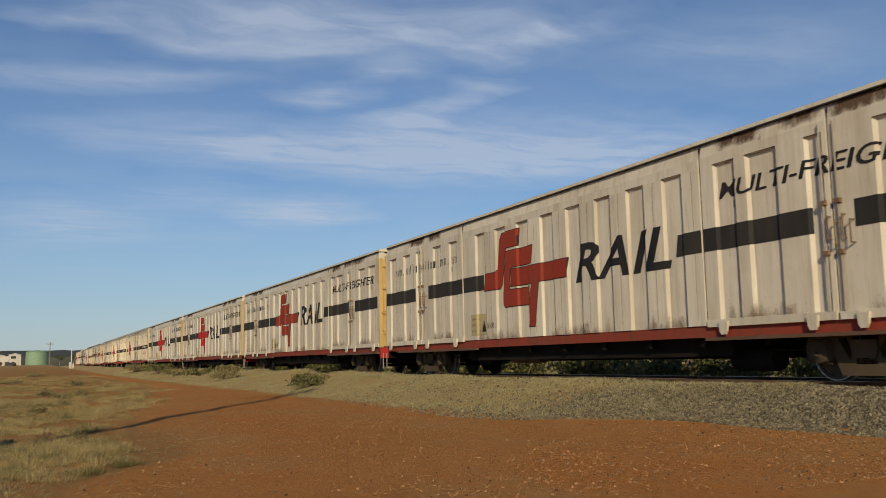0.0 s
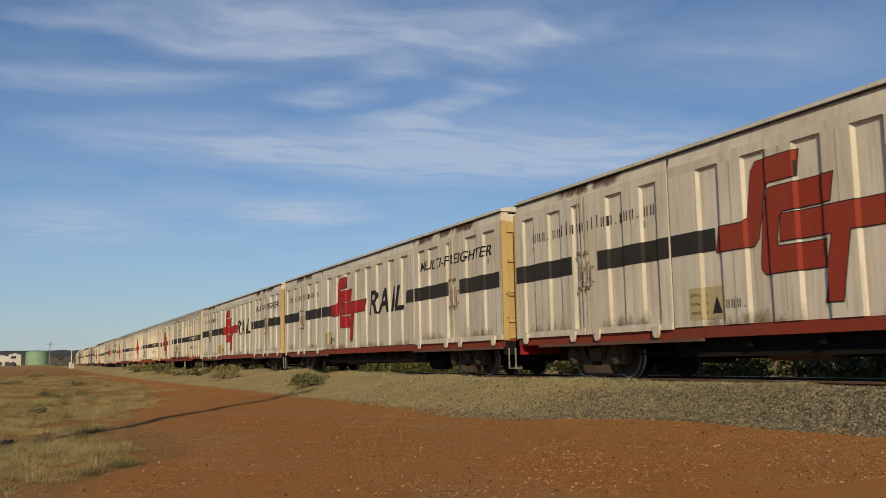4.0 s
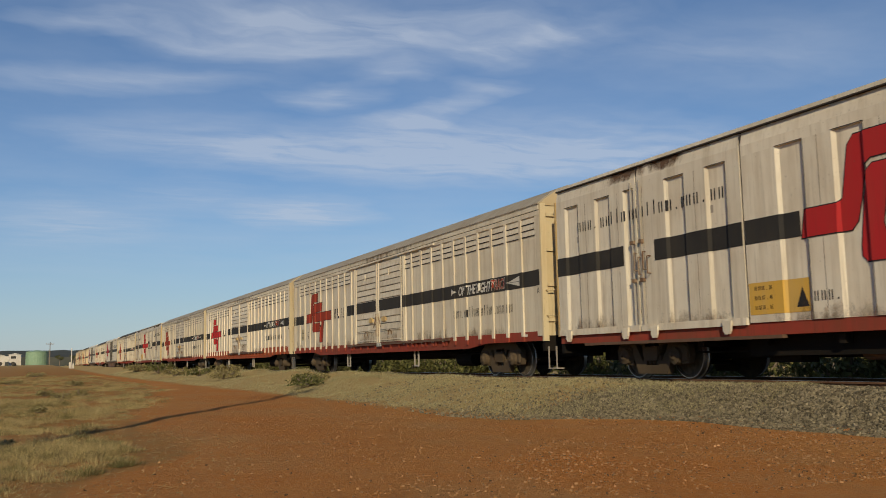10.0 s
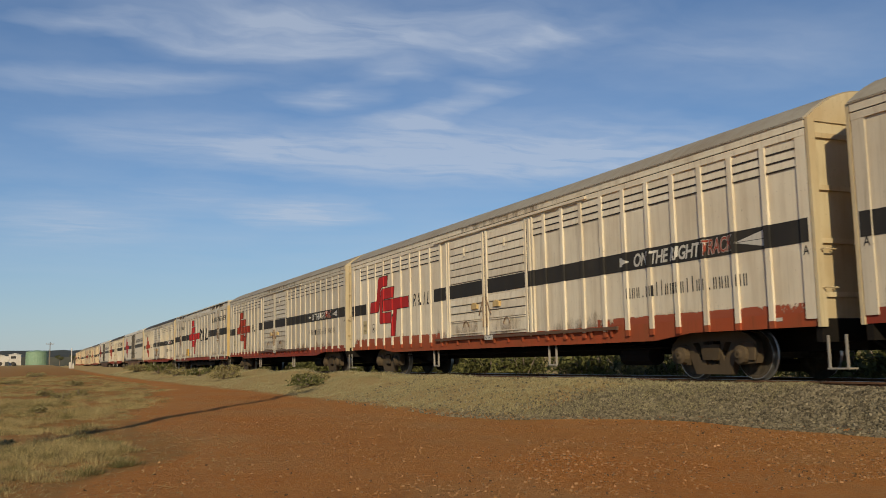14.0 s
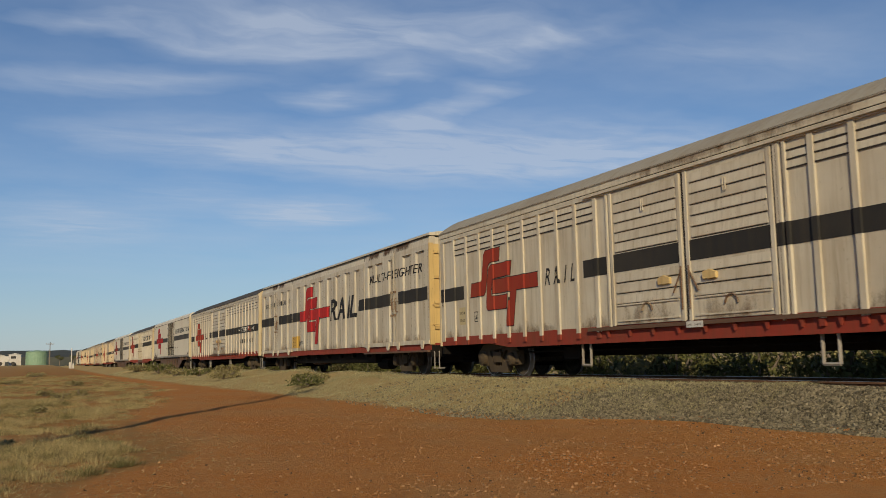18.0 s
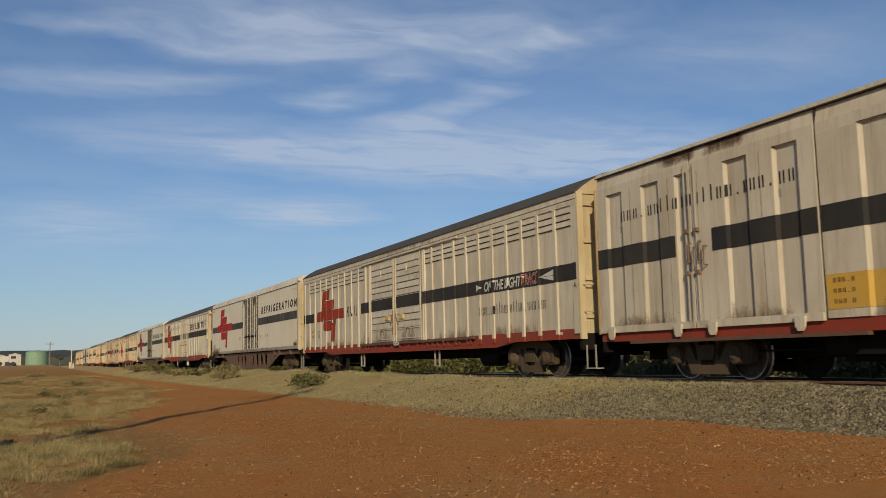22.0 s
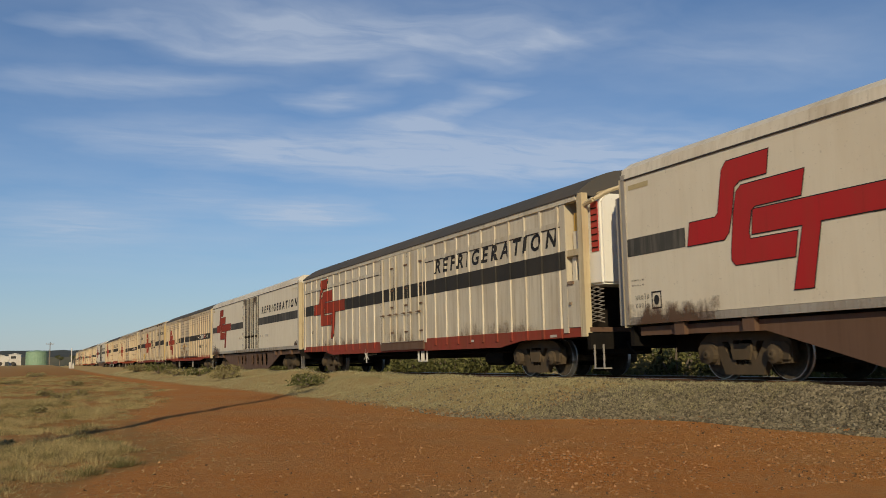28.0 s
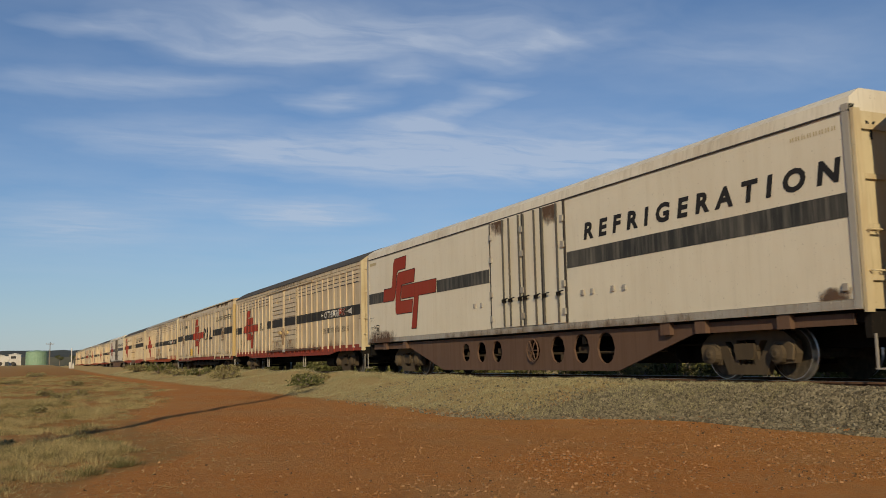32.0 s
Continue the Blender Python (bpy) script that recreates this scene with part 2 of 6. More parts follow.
def prism(bm, outline, axis, a, b):
    """Extrudes an outline (two coordinates a point) along an axis from a to b."""
    def at(p, q):
        return {"x": (q, p[0], p[1]), "y": (p[0], q, p[1]), "z": (p[0], p[1], q)}[axis]
    lo, hi = [bm.verts.new(at(p, a)) for p in outline], [bm.verts.new(at(p, b)) for p in outline]
    n = len(outline)
    bm.faces.new(lo)
    bm.faces.new(hi[::-1])
    for i in range(n):
        bm.faces.new((lo[i], hi[i], hi[(i + 1) % n], lo[(i + 1) % n]))


def rod(bm, p, q, r, seg=6):
    p, q = Vector(p), Vector(q)
    m = (q - p).to_track_quat("Z", "Y").to_matrix()
    rings = []
    for c in (p, q):
        rings.append([bm.verts.new(c + m @ Vector((r * math.cos(2 * math.pi * i / seg), r * math.sin(2 * math.pi * i / seg), 0))) for i in range(seg)])
    for i in range(seg):
        bm.faces.new((rings[0][i], rings[0][(i + 1) % seg], rings[1][(i + 1) % seg], rings[1][i]))
    bm.faces.new(rings[0][::-1])
    bm.faces.new(rings[1])


def lathe_x(bm, profile, seg=24, cx=0.0, cy=0.0, cz=0.0):
    """Turns a profile of (x, radius) round the x axis."""
    rings = []
    for x, r in profile:
        rings.append([bm.verts.new((cx + x, cy + r * math.cos(2 * math.pi * i / seg), cz + r * math.sin(2 * math.pi * i / seg))) for i in range(seg)])
    for a, b in zip(rings, rings[1:]):
        for i in range(seg):
            bm.faces.new((a[i], a[(i + 1) % seg], b[(i + 1) % seg], b[i]))


def mesh_of(name, bm, material, smooth=False, tidy=True):
    if tidy:
        bmesh.ops.recalc_face_normals(bm, faces=bm.faces)
    me = bpy.data.meshes.new(name)
    bm.to_mesh(me)
    bm.free()
    me.materials.append(material)
    if smooth:
        me.shade_smooth()
    return me


def part(name, bm, material, parent, label="", smooth=False, tidy=True):
    ob = new(name, mesh_of(name, bm, material, smooth, tidy))
    ob.parent = parent
    if label:
        ob["label"] = label
    return ob


def boxes(name, spans, material, parent, label=""):
    bm = bmesh.new()
    for s in spans:
        box(bm, *s)
    return part(name, bm, material, parent, label)


def thing(name, label, category, group="", kind=""):
    return tagged(new(name), label, category, group, kind)


def stain(name, u0, u1, z0, z1, x0, x1, material, parent, label, from_top=True):
    """A thin film of dirt on a side, strongest along its top or bottom edge; x runs from x0 at z0 to x1 at z1."""
    n, m, verts, body = 14, 6, [], []
    for j in range(m + 1):
        for i in range(n + 1):
            a, b = i / n, j / m
            verts.append((x0 + (x1 - x0) * b, u0 + (u1 - u0) * a, z0 + (z1 - z0) * b))
            body.append(min(1.0, 4 * a * (1 - a) * 1.3) * (b if from_top else 1 - b) ** 0.6)
    w = n + 1
    me = bpy.data.meshes.new(name)
    me.from_pydata(verts, [], [(j * w + i, (j + 1) * w + i, (j + 1) * w + i + 1, j * w + i + 1) for j in range(m) for i in range(n)])
    me.attributes.new("body", "FLOAT", "POINT").data.foreach_set("value", body)
    me.materials.append(material)
    ob = new(name, me)
    ob.parent = parent
    ob["label"] = label
    return ob


# ---- painted marks that follow the ribs and pockets of a van's side ----
def wrap(bm, zones, base, lift=0.0):
    """bm holds flat faces in (0, u, z). Cuts them at the zones' edges and lays them on the side's relief."""
    for u0, u1, off, eps in zones:
        for edge in (u0, u0 + eps, u1 - eps, u1):
            bmesh.ops.bisect_plane(bm, geom=bm.verts[:] + bm.edges[:] + bm.faces[:], dist=1e-5, plane_co=(0, edge, 0), plane_no=(0, 1, 0))
    for v in bm.verts:
        off = base
        for u0, u1, o, eps in zones:
            if u0 + eps * 0.5 < v.co.y < u1 - eps * 0.5:
                off = o
        v.co.x = -HALF + off - 0.006 - lift


def mark(name, polys, zones, base, material, parent, label="", lift=0.0):
    bm = bmesh.new()
    for poly in polys:
        bm.faces.new([bm.verts.new((0, u, z)) for u, z in poly][::-1])
    bm.normal_update()
    bmesh.ops.triangulate(bm, faces=bm.faces, ngon_method="EAR_CLIP")
    wrap(bm, zones, base, lift)
    return part(name, bm, material, parent, label, tidy=False)


def text_mesh(text, height, width, shear=0.0, gap=1.0, thick=0.0):
    """Built-in letters as a flat mesh, width by height, with its lower left corner at 0."""
    cu = bpy.data.curves.new("lettering", "FONT")
    cu.body, cu.size, cu.shear, cu.space_character, cu.resolution_u, cu.fill_mode = text, 1.0, shear, gap, 3, "FRONT"
    cu.offset = thick
    ob = new("lettering", cu)
    me = bpy.data.meshes.new_from_object(ob.evaluated_get(bpy.context.evaluated_depsgraph_get()))
    bpy.data.objects.remove(ob)
    xs, ys = [v.co.x for v in me.vertices], [v.co.y for v in me.vertices]
    x0, x1, y0, y1 = min(xs), max(xs), min(ys), max(ys)
    for v in me.vertices:
        v.co = ((v.co.x - x0) / (x1 - x0) * width, (v.co.y - y0) / (y1 - y0) * height, 0)
    return me


def lettering(name, text, u_left, z_low, width, height, zones, base, material, parent, label, shear=0.0, gap=1.0, thick=0.0, lift=0.0):
    me = text_mesh(text, height, width, shear, gap, thick)
    bm = bmesh.new()
    bm.from_mesh(me)
    bpy.data.meshes.remove(me)
    for v in bm.verts:
        v.co = (0, u_left - v.co.x, z_low + v.co.y)
    wrap(bm, zones, base, lift)
    return part(name, bm, material, parent, label, tidy=False)


def bars(name, u_left, z_low, width, height, count, zones, base, material, parent, label, word="nnn.nntlnnnntinn.nnn.nn"):
    """Writing that is not lettered: a row of plain bars. In word, n stands for a letter, l, t and i for a tall narrow one."""
    polys, step = [], width / count
    for i in range(count):
        kind = word[i % len(word)]
        u = u_left - i * step
        low, top = z_low, z_low + height * {"l": 1.0, "t": 0.9, "i": 0.95, ".": 0.14}.get(kind, 0.70)
        if kind == " ":
            continue
        for p, q in (((0.14, 0.31), (0.55, 0.72)) if kind == "n" else ((0.36, 0.54),)):
            polys.append([(u - p * step, low), (u - q * step, low), (u - q * step, top), (u - p * step, top)])
    row = mark(name, polys, zones, base, material, parent, label)
    row["kind"] = "stuff"
    return row


def emblem(u_left, width, z_low, height, zones, base, material, parent, outline=False):
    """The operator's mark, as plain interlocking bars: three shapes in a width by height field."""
    def pt(a, b):
        return (u_left - a * width, z_low + b * height)
    first = [(0.0, 0.42), (0.217, 0.42), (0.244, 0.466), (0.266, 0.607), (0.286, 0.791), (0.318, 0.83), (0.456, 0.833), (0.472, 1.0), (0.248, 0.996), (0.221, 0.94), (0.206, 0.795), (0.188, 0.624), (0.17, 0.598), (0.018, 0.598)]
    second = [(0.253, 0.256), (0.273, 0.22), (0.57, 0.22), (0.588, 0.389), (0.356, 0.389), (0.351, 0.436), (0.369, 0.594), (0.389, 0.62), (0.613, 0.624), (0.635, 0.797), (0.322, 0.791), (0.295, 0.752), (0.275, 0.603), (0.253, 0.316)]
    third = [(0.367, 0.423), (0.613, 0.423), (0.557, 0.0), (0.644, 0.0), (0.694, 0.43), (0.985, 0.43), (1.0, 0.598), (0.378, 0.598)]
    made = []
    for shape in (first, second, third):
        ring, n = [pt(*p) for p in shape], len(shape)
        wide = []
        for i in range(n):
            p, q, r = Vector(ring[i - 1]), Vector(ring[i]), Vector(ring[(i + 1) % n])
            e0, e1 = (q - p).normalized(), (r - q).normalized()
            m = Vector((-e0.y, e0.x)) + Vector((-e1.y, e1.x))
            wide.append(tuple(q + m * (0.018 / max(0.6, m.length * m.length / 2))))
        mark("emblem_outline", [wide], zones, base, LETTER, parent, "thin black outline of the emblem", 0.004)
    for shape in (first, second, third):
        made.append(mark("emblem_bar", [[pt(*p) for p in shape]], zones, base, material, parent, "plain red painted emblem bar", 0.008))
    return made


# ---- bogies, wheels, couplings ----
WHEEL_R, AXLE = 0.45, 0.80


def wheelset_mesh():
    bm = bmesh.new()
    for side in (-1, 1):
        prof = [(0.675, 0.10), (0.70, 0.13), (0.71, 0.33), (0.69, 0.38), (0.69, 0.478), (0.715, 0.478), (0.725, WHEEL_R), (0.815, WHEEL_R - 0.006), (0.825, 0.438), (0.825, 0.424), (0.823, 0.385), (0.80, 0.37), (0.785, 0.15), (0.81, 0.12), (0.81, 0.02)]
        lathe_x(bm, [(side * x, r) for x, r in prof], 28)
    lathe_x(bm, [(-0.69, 0.085), (0.69, 0.085)], 10)
    me = mesh_of("wheelset", bm, WHEEL)
    me.materials.append(BRIGHT)
    for p in me.polygons:
        r = math.hypot(p.center.y, p.center.z)
        if r > 0.428 and abs(p.center.x) > 0.71:
            p.material_index = 1
    return me


def side_frame_mesh():
    """One cast side frame plate: deep arched top chord, sloped legs and spring seat round real openings."""
    outer = [(-1.15, 0.46), (-1.12, 0.66), (-0.90, 0.82), (-0.60, 0.88), (0.60, 0.88), (0.90, 0.82), (1.12, 0.66), (1.15, 0.46), (1.10, 0.30), (0.64, 0.27), (0.60, 0.40), (0.46, 0.10), (-0.46, 0.10), (-0.60, 0.40), (-0.64, 0.27), (-1.10, 0.30)]
    windows = ([(-0.52, 0.68), (-0.36, 0.68), (-0.24, 0.50), (-0.30, 0.34)], [(0.52, 0.68), (0.30, 0.34), (0.24, 0.50), (0.36, 0.68)], [(-0.20, 0.27), (-0.14, 0.50), (0.14, 0.50), (0.20, 0.27)], [(-0.24, 0.62), (-0.22, 0.70), (0.22, 0.70), (0.24, 0.62)])
    bm = bmesh.new()
    edges = []
    for loop in (outer, *windows):
        vs = [bm.verts.new((0.0, y, z)) for y, z in loop]
        edges += [bm.edges.new((vs[i], vs[(i + 1) % len(vs)])) for i in range(len(vs))]
    made = bmesh.ops.triangle_fill(bm, edges=edges, use_beauty=True)
    faces = [g for g in made["geom"] if isinstance(g, bmesh.types.BMFace)]
    grown = bmesh.ops.extrude_face_region(bm, geom=faces, use_keep_orig=True)
    bmesh.ops.translate(bm, vec=(0.14, 0, 0), verts=[g for g in grown["geom"] if isinstance(g, bmesh.types.BMVert)])
    return mesh_of("side_frame", bm, BOGIE)


def bogie(parent, u):
    bm = bmesh.new()
    prism(bm, [(-0.19, 0.36), (0.19, 0.36), (0.24, 0.50), (0.24, 0.64), (-0.24, 0.64), (-0.24, 0.50)], "x", -1.13, 1.13)
    bogie_ob = part("bogie", bm, BOGIE, parent, "dusty brown cast-steel three-piece bogie")
    bogie_ob.location = (0, u, 0)
    for x in (-1.08, 0.94):
        frame_ob = new("side_frame", SIDE_FRAME)
        frame_ob.parent, frame_ob.location = bogie_ob, (x, 0, 0)
    for y in (-0.88, 0.88):
        jaw = new("axle_box", AXLE_BOX)
        jaw.parent, jaw.location = bogie_ob, (-1.12, y, 0)
    for y in (-AXLE, AXLE):
        w = new("wheelset", WHEELSET)
        w.parent, w.location = bogie_ob, (0, y, WHEEL_R)
        cap = new("axle_cap", AXLE_CAP)
        cap.parent, cap.location = bogie_ob, (-1.13, y, WHEEL_R)
    for y in (-0.13, 0.0, 0.13):
        sp = new("spring", SPRING)
        sp.parent, sp.location = bogie_ob, (-1.0, y, 0.24)
    shoe = new("brake_beam", BRAKE)
    shoe.parent = bogie_ob
    return bogie_ob


def small_meshes():
    bm = bmesh.new()
    lathe_x(bm, [(-0.10, 0.02), (-0.10, 0.06), (-0.07, 0.10), (-0.05, 0.16), (0.06, 0.18)], 14)
    cap = mesh_of("axle_cap", bm, BOGIE)
    bm = bmesh.new()
    for i in range(5):
        lathe_z(bm, 0.055, i * 0.024, i * 0.024 + 0.014)
    spring = mesh_of("spring", bm, BOGIE)
    bm = bmesh.new()
    rod(bm, (-0.8, 0.26, 0.30), (0.8, 0.26, 0.30), 0.05)
    rod(bm, (-0.8, -0.26, 0.30), (0.8, -0.26, 0.30), 0.05)
    for s in (-1, 1):
        for y in (-0.33, 0.33):
            box(bm, s * 0.76 - 0.05, s * 0.76 + 0.05, y - 0.05, y + 0.05, 0.26, 0.55)
    return cap, spring, mesh_of("brake_beam", bm, DARK)


def lathe_z(bm, r, z0, z1, seg=8):
    rod(bm, (0, 0, z0), (0, 0, z1), r, seg)


def axle_box_mesh():
    bm = bmesh.new()
    prism(bm, [(-0.22, 0.34), (0.22, 0.34), (0.25, 0.58), (0.16, 0.66), (-0.16, 0.66), (-0.25, 0.58)], "x", 0.0, 0.05)
    bmesh.ops.bevel(bm, geom=bm.edges[:], offset=0.015, segments=1, affect="EDGES")
    return mesh_of("axle_box", bm, BOGIE)


WHEELSET = wheelset_mesh()
SIDE_FRAME, AXLE_BOX = side_frame_mesh(), axle_box_mesh()
AXLE_CAP, SPRING, BRAKE = small_meshes()


def couplings(parent, length, zlow=0.72):
    """Knuckle couplers, hoses and steps at both ends."""
    for u, d in ((0.0, -1), (length, 1)):
        bm = bmesh.new()
        box(bm, -0.11, 0.11, min(u, u + d * 0.30), max(u, u + d * 0.30), 0.72, 0.92)
        box(bm, -0.17, 0.17, min(u + d * 0.28, u + d * 0.43), max(u + d * 0.28, u + d * 0.43), 0.66, 0.96)
        part("coupler", bm, DARK, parent, "greasy dark steel knuckle coupler")
        bm = bmesh.new()
        pts = [Vector((-0.45, u + d * 0.02, 0.78)), Vector((-0.46, u + d * 0.2, 0.60)), Vector((-0.40, u + d * 0.34, 0.50)), Vector((-0.3, u + d * 0.40, 0.55))]
        for a, b in zip(pts, pts[1:]):
            rod(bm, a, b, 0.025)
        part("air_hose", bm, DARK, parent)
        if d > 0:
            continue
        bm = bmesh.new()
        y0, y1 = sorted((u + d * 0.04, u + d * 0.42))
        box(bm, -1.342, -1.322, y0, y0 + 0.038, 0.225, zlow)
        box(bm, -1.342, -1.322, y1 - 0.038, y1, 0.225, zlow)
        box(bm, -1.36, -1.16, y0 - 0.01, y1 + 0.01, 0.20, 0.225)
        part("step", bm, BARE, parent, "pale steel plate step on flat hangers")


def underframe(parent, length, z_top, middle=True):
    """Centre sill, cross bearers, brake gear and reservoirs under the floor."""
    boxes("centre_sill", [(-0.30, 0.30, 0.1, length - 0.1, z_top - 0.38, z_top)], DARK, parent)
    for i in range(9):
        y = 4.6 + i * (length - 9.2) / 8
        boxes("cross_bearer", [(-1.30, 1.30, y - 0.06, y + 0.06, z_top - 0.16, z_top)], DARK, parent)
    bm = bmesh.new()
    rod(bm, (-0.75, 4.9, z_top - 0.40), (-0.75, 5.9, z_top - 0.40), 0.20, 12)
    part("air_reservoir", bm, DARK, parent, "grimy black air reservoir")
    bm = bmesh.new()
    rod(bm, (-0.9, 4.0, z_top - 0.25), (-0.9, length - 4.0, z_top - 0.25), 0.02)
    part("brake_pipe", bm, DARK, parent)
    boxes("brake_cylinder", [(-0.95, -0.55, length - 6.6, length - 5.9, z_top - 0.45, z_top - 0.1)], DARK, parent)


def roof_part(parent, length, z_eave, z_top, material, inset=0.0, seg=10, lip=0.03, drop=0.03):
    """A shallow arched roof shell with a drip edge."""
    bm = bmesh.new()
    w = HALF - inset + lip
    out = [(-w, z_eave - drop)]
    for i in range(seg + 1):
        a = -1 + 2 * i / seg
        out.append((a * w, z_eave + (z_top - z_eave) * (1 - abs(a) ** 2.2)))
    out.append((w, z_eave - drop))
    prism(bm, out, "y", 0.0, length)
    return part("roof", bm, material, parent)


def end_wall(parent, length, z0, z1, material, dark=True):
    """Ribbed ends with corner posts; a dark doorway recess in the middle."""
    for u, d in ((0.0, -1), (length, 1)):
        lo, hi = min(u, u - d * 0.06), max(u, u - d * 0.06)
        boxes("end_wall", [(-HALF + 0.12, HALF - 0.12, lo, hi, z0, z1)], material, parent)
        for x in (-HALF + 0.07, HALF - 0.07):
            boxes("corner_post", [(x - 0.075, x + 0.075, min(u, u + d * 0.06), max(u, u + d * 0.06), z0 - 0.05, z1 + 0.02)], material, parent)
        for k in range(4):
            z = z0 + 0.45 + k * (z1 - z0 - 0.7) / 3
            boxes("end_rib", [(-HALF + 0.16, HALF - 0.16, min(u, u + d * 0.05), max(u, u + d * 0.05), z - 0.04, z + 0.04)], material, parent)
        for z in (z0 + 0.55, z0 + 1.15):
            bm = bmesh.new()
            for a, b in (((-1.36, u + d * 0.04, z), (-1.36, u + d * 0.14, z)), ((-1.36, u + d * 0.14, z), (-1.12, u + d * 0.14, z)), ((-1.12, u + d * 0.14, z), (-1.12, u + d * 0.04, z))):
                rod(bm, a, b, 0.014)
            part("grab_iron", bm, material, parent)


# ---- the four kinds of van ----
def spans_between(lo, hi, pockets):
    """The stretches of [lo, hi] that are not in a pocket."""
    out, u = [], lo
    for a, b in sorted(pockets):
        out.append((u, a))
        u = b
    out.append((u, hi))
    return [s for s in out if s[1] - s[0] > 0.01]


def pocket_van(mark_width=4.22):
    """Cream van with end doors and pressed pockets along the sides; the painted emblem differs in width."""
    RUN = 0.06   # how far the walls of a pocket slope
    L, D, Z0, ZP, ZH, ZT = 21.87, 0.05, 0.97, 3.82, 4.00, 4.24
    t = thing("boxcar", "cream pocket-sided freight van with charcoal stripe and red emblem on rails", "rail wagon", "wagons of the train")
    boxes("body", [(-HALF + D, HALF - 0.02, 0.06, L - 0.06, Z0, ZH)], CREAM, t, "weathered cream steel body")
    mids = [(6.96 + i * 1.155 - 0.56, 6.96 + i * 1.155 + 0.02) for i in range(8)]
    rights = [(0.36, 1.03), (1.44, 2.13), (3.08, 3.42), (4.02, 4.72), (5.00, 5.52)]
    lefts = [(16.24, 16.77), (17.36, 17.93), (18.92, 19.26), (19.76, 20.30), (20.96, 21.50)]
    zones = [(a, b, D, RUN) for a, b in rights + mids + lefts]
    def raised(bm, a, b, lo, hi, z0, z1):
        """A raised panel whose sides slope down into the pockets beside it."""
        p, q = (0.0 if a <= lo + 0.001 else RUN), (0.0 if b >= hi - 0.001 else RUN)
        prism(bm, [(-HALF, a), (-HALF, b), (-HALF + D, b + q), (-HALF + D, a - p)], "z", z0, z1)

    for a, b in spans_between(5.90, 15.84, mids):
        bm = bmesh.new()
        raised(bm, a, b, 5.90, 15.84, Z0, ZP)
        part("side_panel", bm, CREAM, t)
    boxes("side_header", [(-HALF, -HALF + D, 5.90, 15.84, ZP, ZH)], CREAM, t)
    for lo, hi, pk in ((0.02, 2.93, rights[:2]), (2.97, 5.85, rights[2:]), (15.89, 18.80, lefts[:2]), (18.84, L - 0.02, lefts[2:])):
        bm = bmesh.new()
        solid = spans_between(lo, hi, pk)
        for a, b in solid:
            raised(bm, a, b, lo, hi, Z0 + 0.10, ZP)
        for a, b in sorted(solid + list(pk)):
            box(bm, -HALF, -HALF + D, a, b, ZP, ZH)
        bmesh.ops.remove_doubles(bm, verts=bm.verts, dist=0.001)
        prism(bm, [(-HALF, ZH), (-HALF + 0.05, ZT + 0.0), (-HALF + 0.24, ZT + 0.0), (-HALF + 0.24, ZH)], "y", lo, hi)
        door = part("door", bm, CREAM, t, "cream pocketed steel plug door")
        boxes("bottom_rail", [(-HALF - 0.03, -HALF + D, lo + 0.01, hi - 0.01, Z0 - 0.03, Z0 + 0.098)], CREAM, door)
        for u in (lo + 0.45, hi - 0.45):
            bm = bmesh.new()
            prism(bm, [(u - 0.11, 1.03), (u + 0.11, 1.03), (u + 0.09, 0.86), (u + 0.05, 0.80), (u - 0.05, 0.80), (u - 0.09, 0.86)], "x", -HALF - 0.075, -HALF - 0.032)
            part("hinge_bracket", bm, CREAM, door)
        inner = hi - 0.12 if lo < 0.1 or 15 < lo < 17 else lo + 0.12
        bm = bmesh.new()
        rod(bm, (-HALF - 0.03, inner, Z0 + 0.1), (-HALF - 0.03, inner, ZH - 0.05), 0.018)
        part("lock_rod", bm, BARE, door, "dull grey lock rod")
        bm = bmesh.new()
        for a, b in (((-HALF - 0.002, inner - 0.24, 2.06), (-HALF - 0.09, inner - 0.24, 2.06)), ((-HALF - 0.09, inner - 0.24, 2.06), (-HALF - 0.09, inner - 0.24, 2.40)), ((-HALF - 0.09, inner - 0.24, 2.40), (-HALF - 0.002, inner - 0.24, 2.40))):
            rod(bm, a, b, 0.013)
        part("grab_handle", bm, RUST, door, "worn rusty grab handle")
        plate_u = lo + 0.80 if inner > (lo + hi) / 2 else hi - 0.80
        boxes("door_plate", [(-HALF - 0.004 + (0.05 if any(p < plate_u < q for p, q in pk) else 0.0), -HALF + D, plate_u - 0.05, plate_u + 0.05, 2.98, 3.12)], BARE, door, "small grey door plate")
        bm = bmesh.new()
        for z in (1.95, 2.72):
            boxes("latch_block", [(-HALF - 0.06, -HALF - 0.001, inner - 0.055, inner + 0.055, z - 0.035, z + 0.035)], RUST, door)
        rod(bm, (-HALF - 0.07, inner - 0.09, 2.15), (-HALF - 0.07, inner - 0.09, 2.5), 0.014)
        rod(bm, (-HALF - 0.07, inner - 0.09, 2.15), (-HALF - 0.001, inner - 0.09, 2.15), 0.012)
        rod(bm, (-HALF - 0.07, inner - 0.09, 2.5), (-HALF - 0.001, inner - 0.09, 2.5), 0.012)
        part("door_handle", bm, RUST, door, "rusty door latch and handle")
    for u in (2.95, 5.875, 15.865, 18.82):
        boxes("door_seal", [(-HALF + 0.02, -HALF + D - 0.002, u - 0.018, u + 0.018, Z0, ZH + 0.2)], SEAM_SHADE, t)
    bm = bmesh.new()
    prism(bm, [(-HALF + 0.004, ZH), (-HALF + 0.055, ZT + 0.0), (-HALF + 0.24, ZT + 0.0), (-HALF + 0.24, ZH)], "y", 5.90, 15.84)
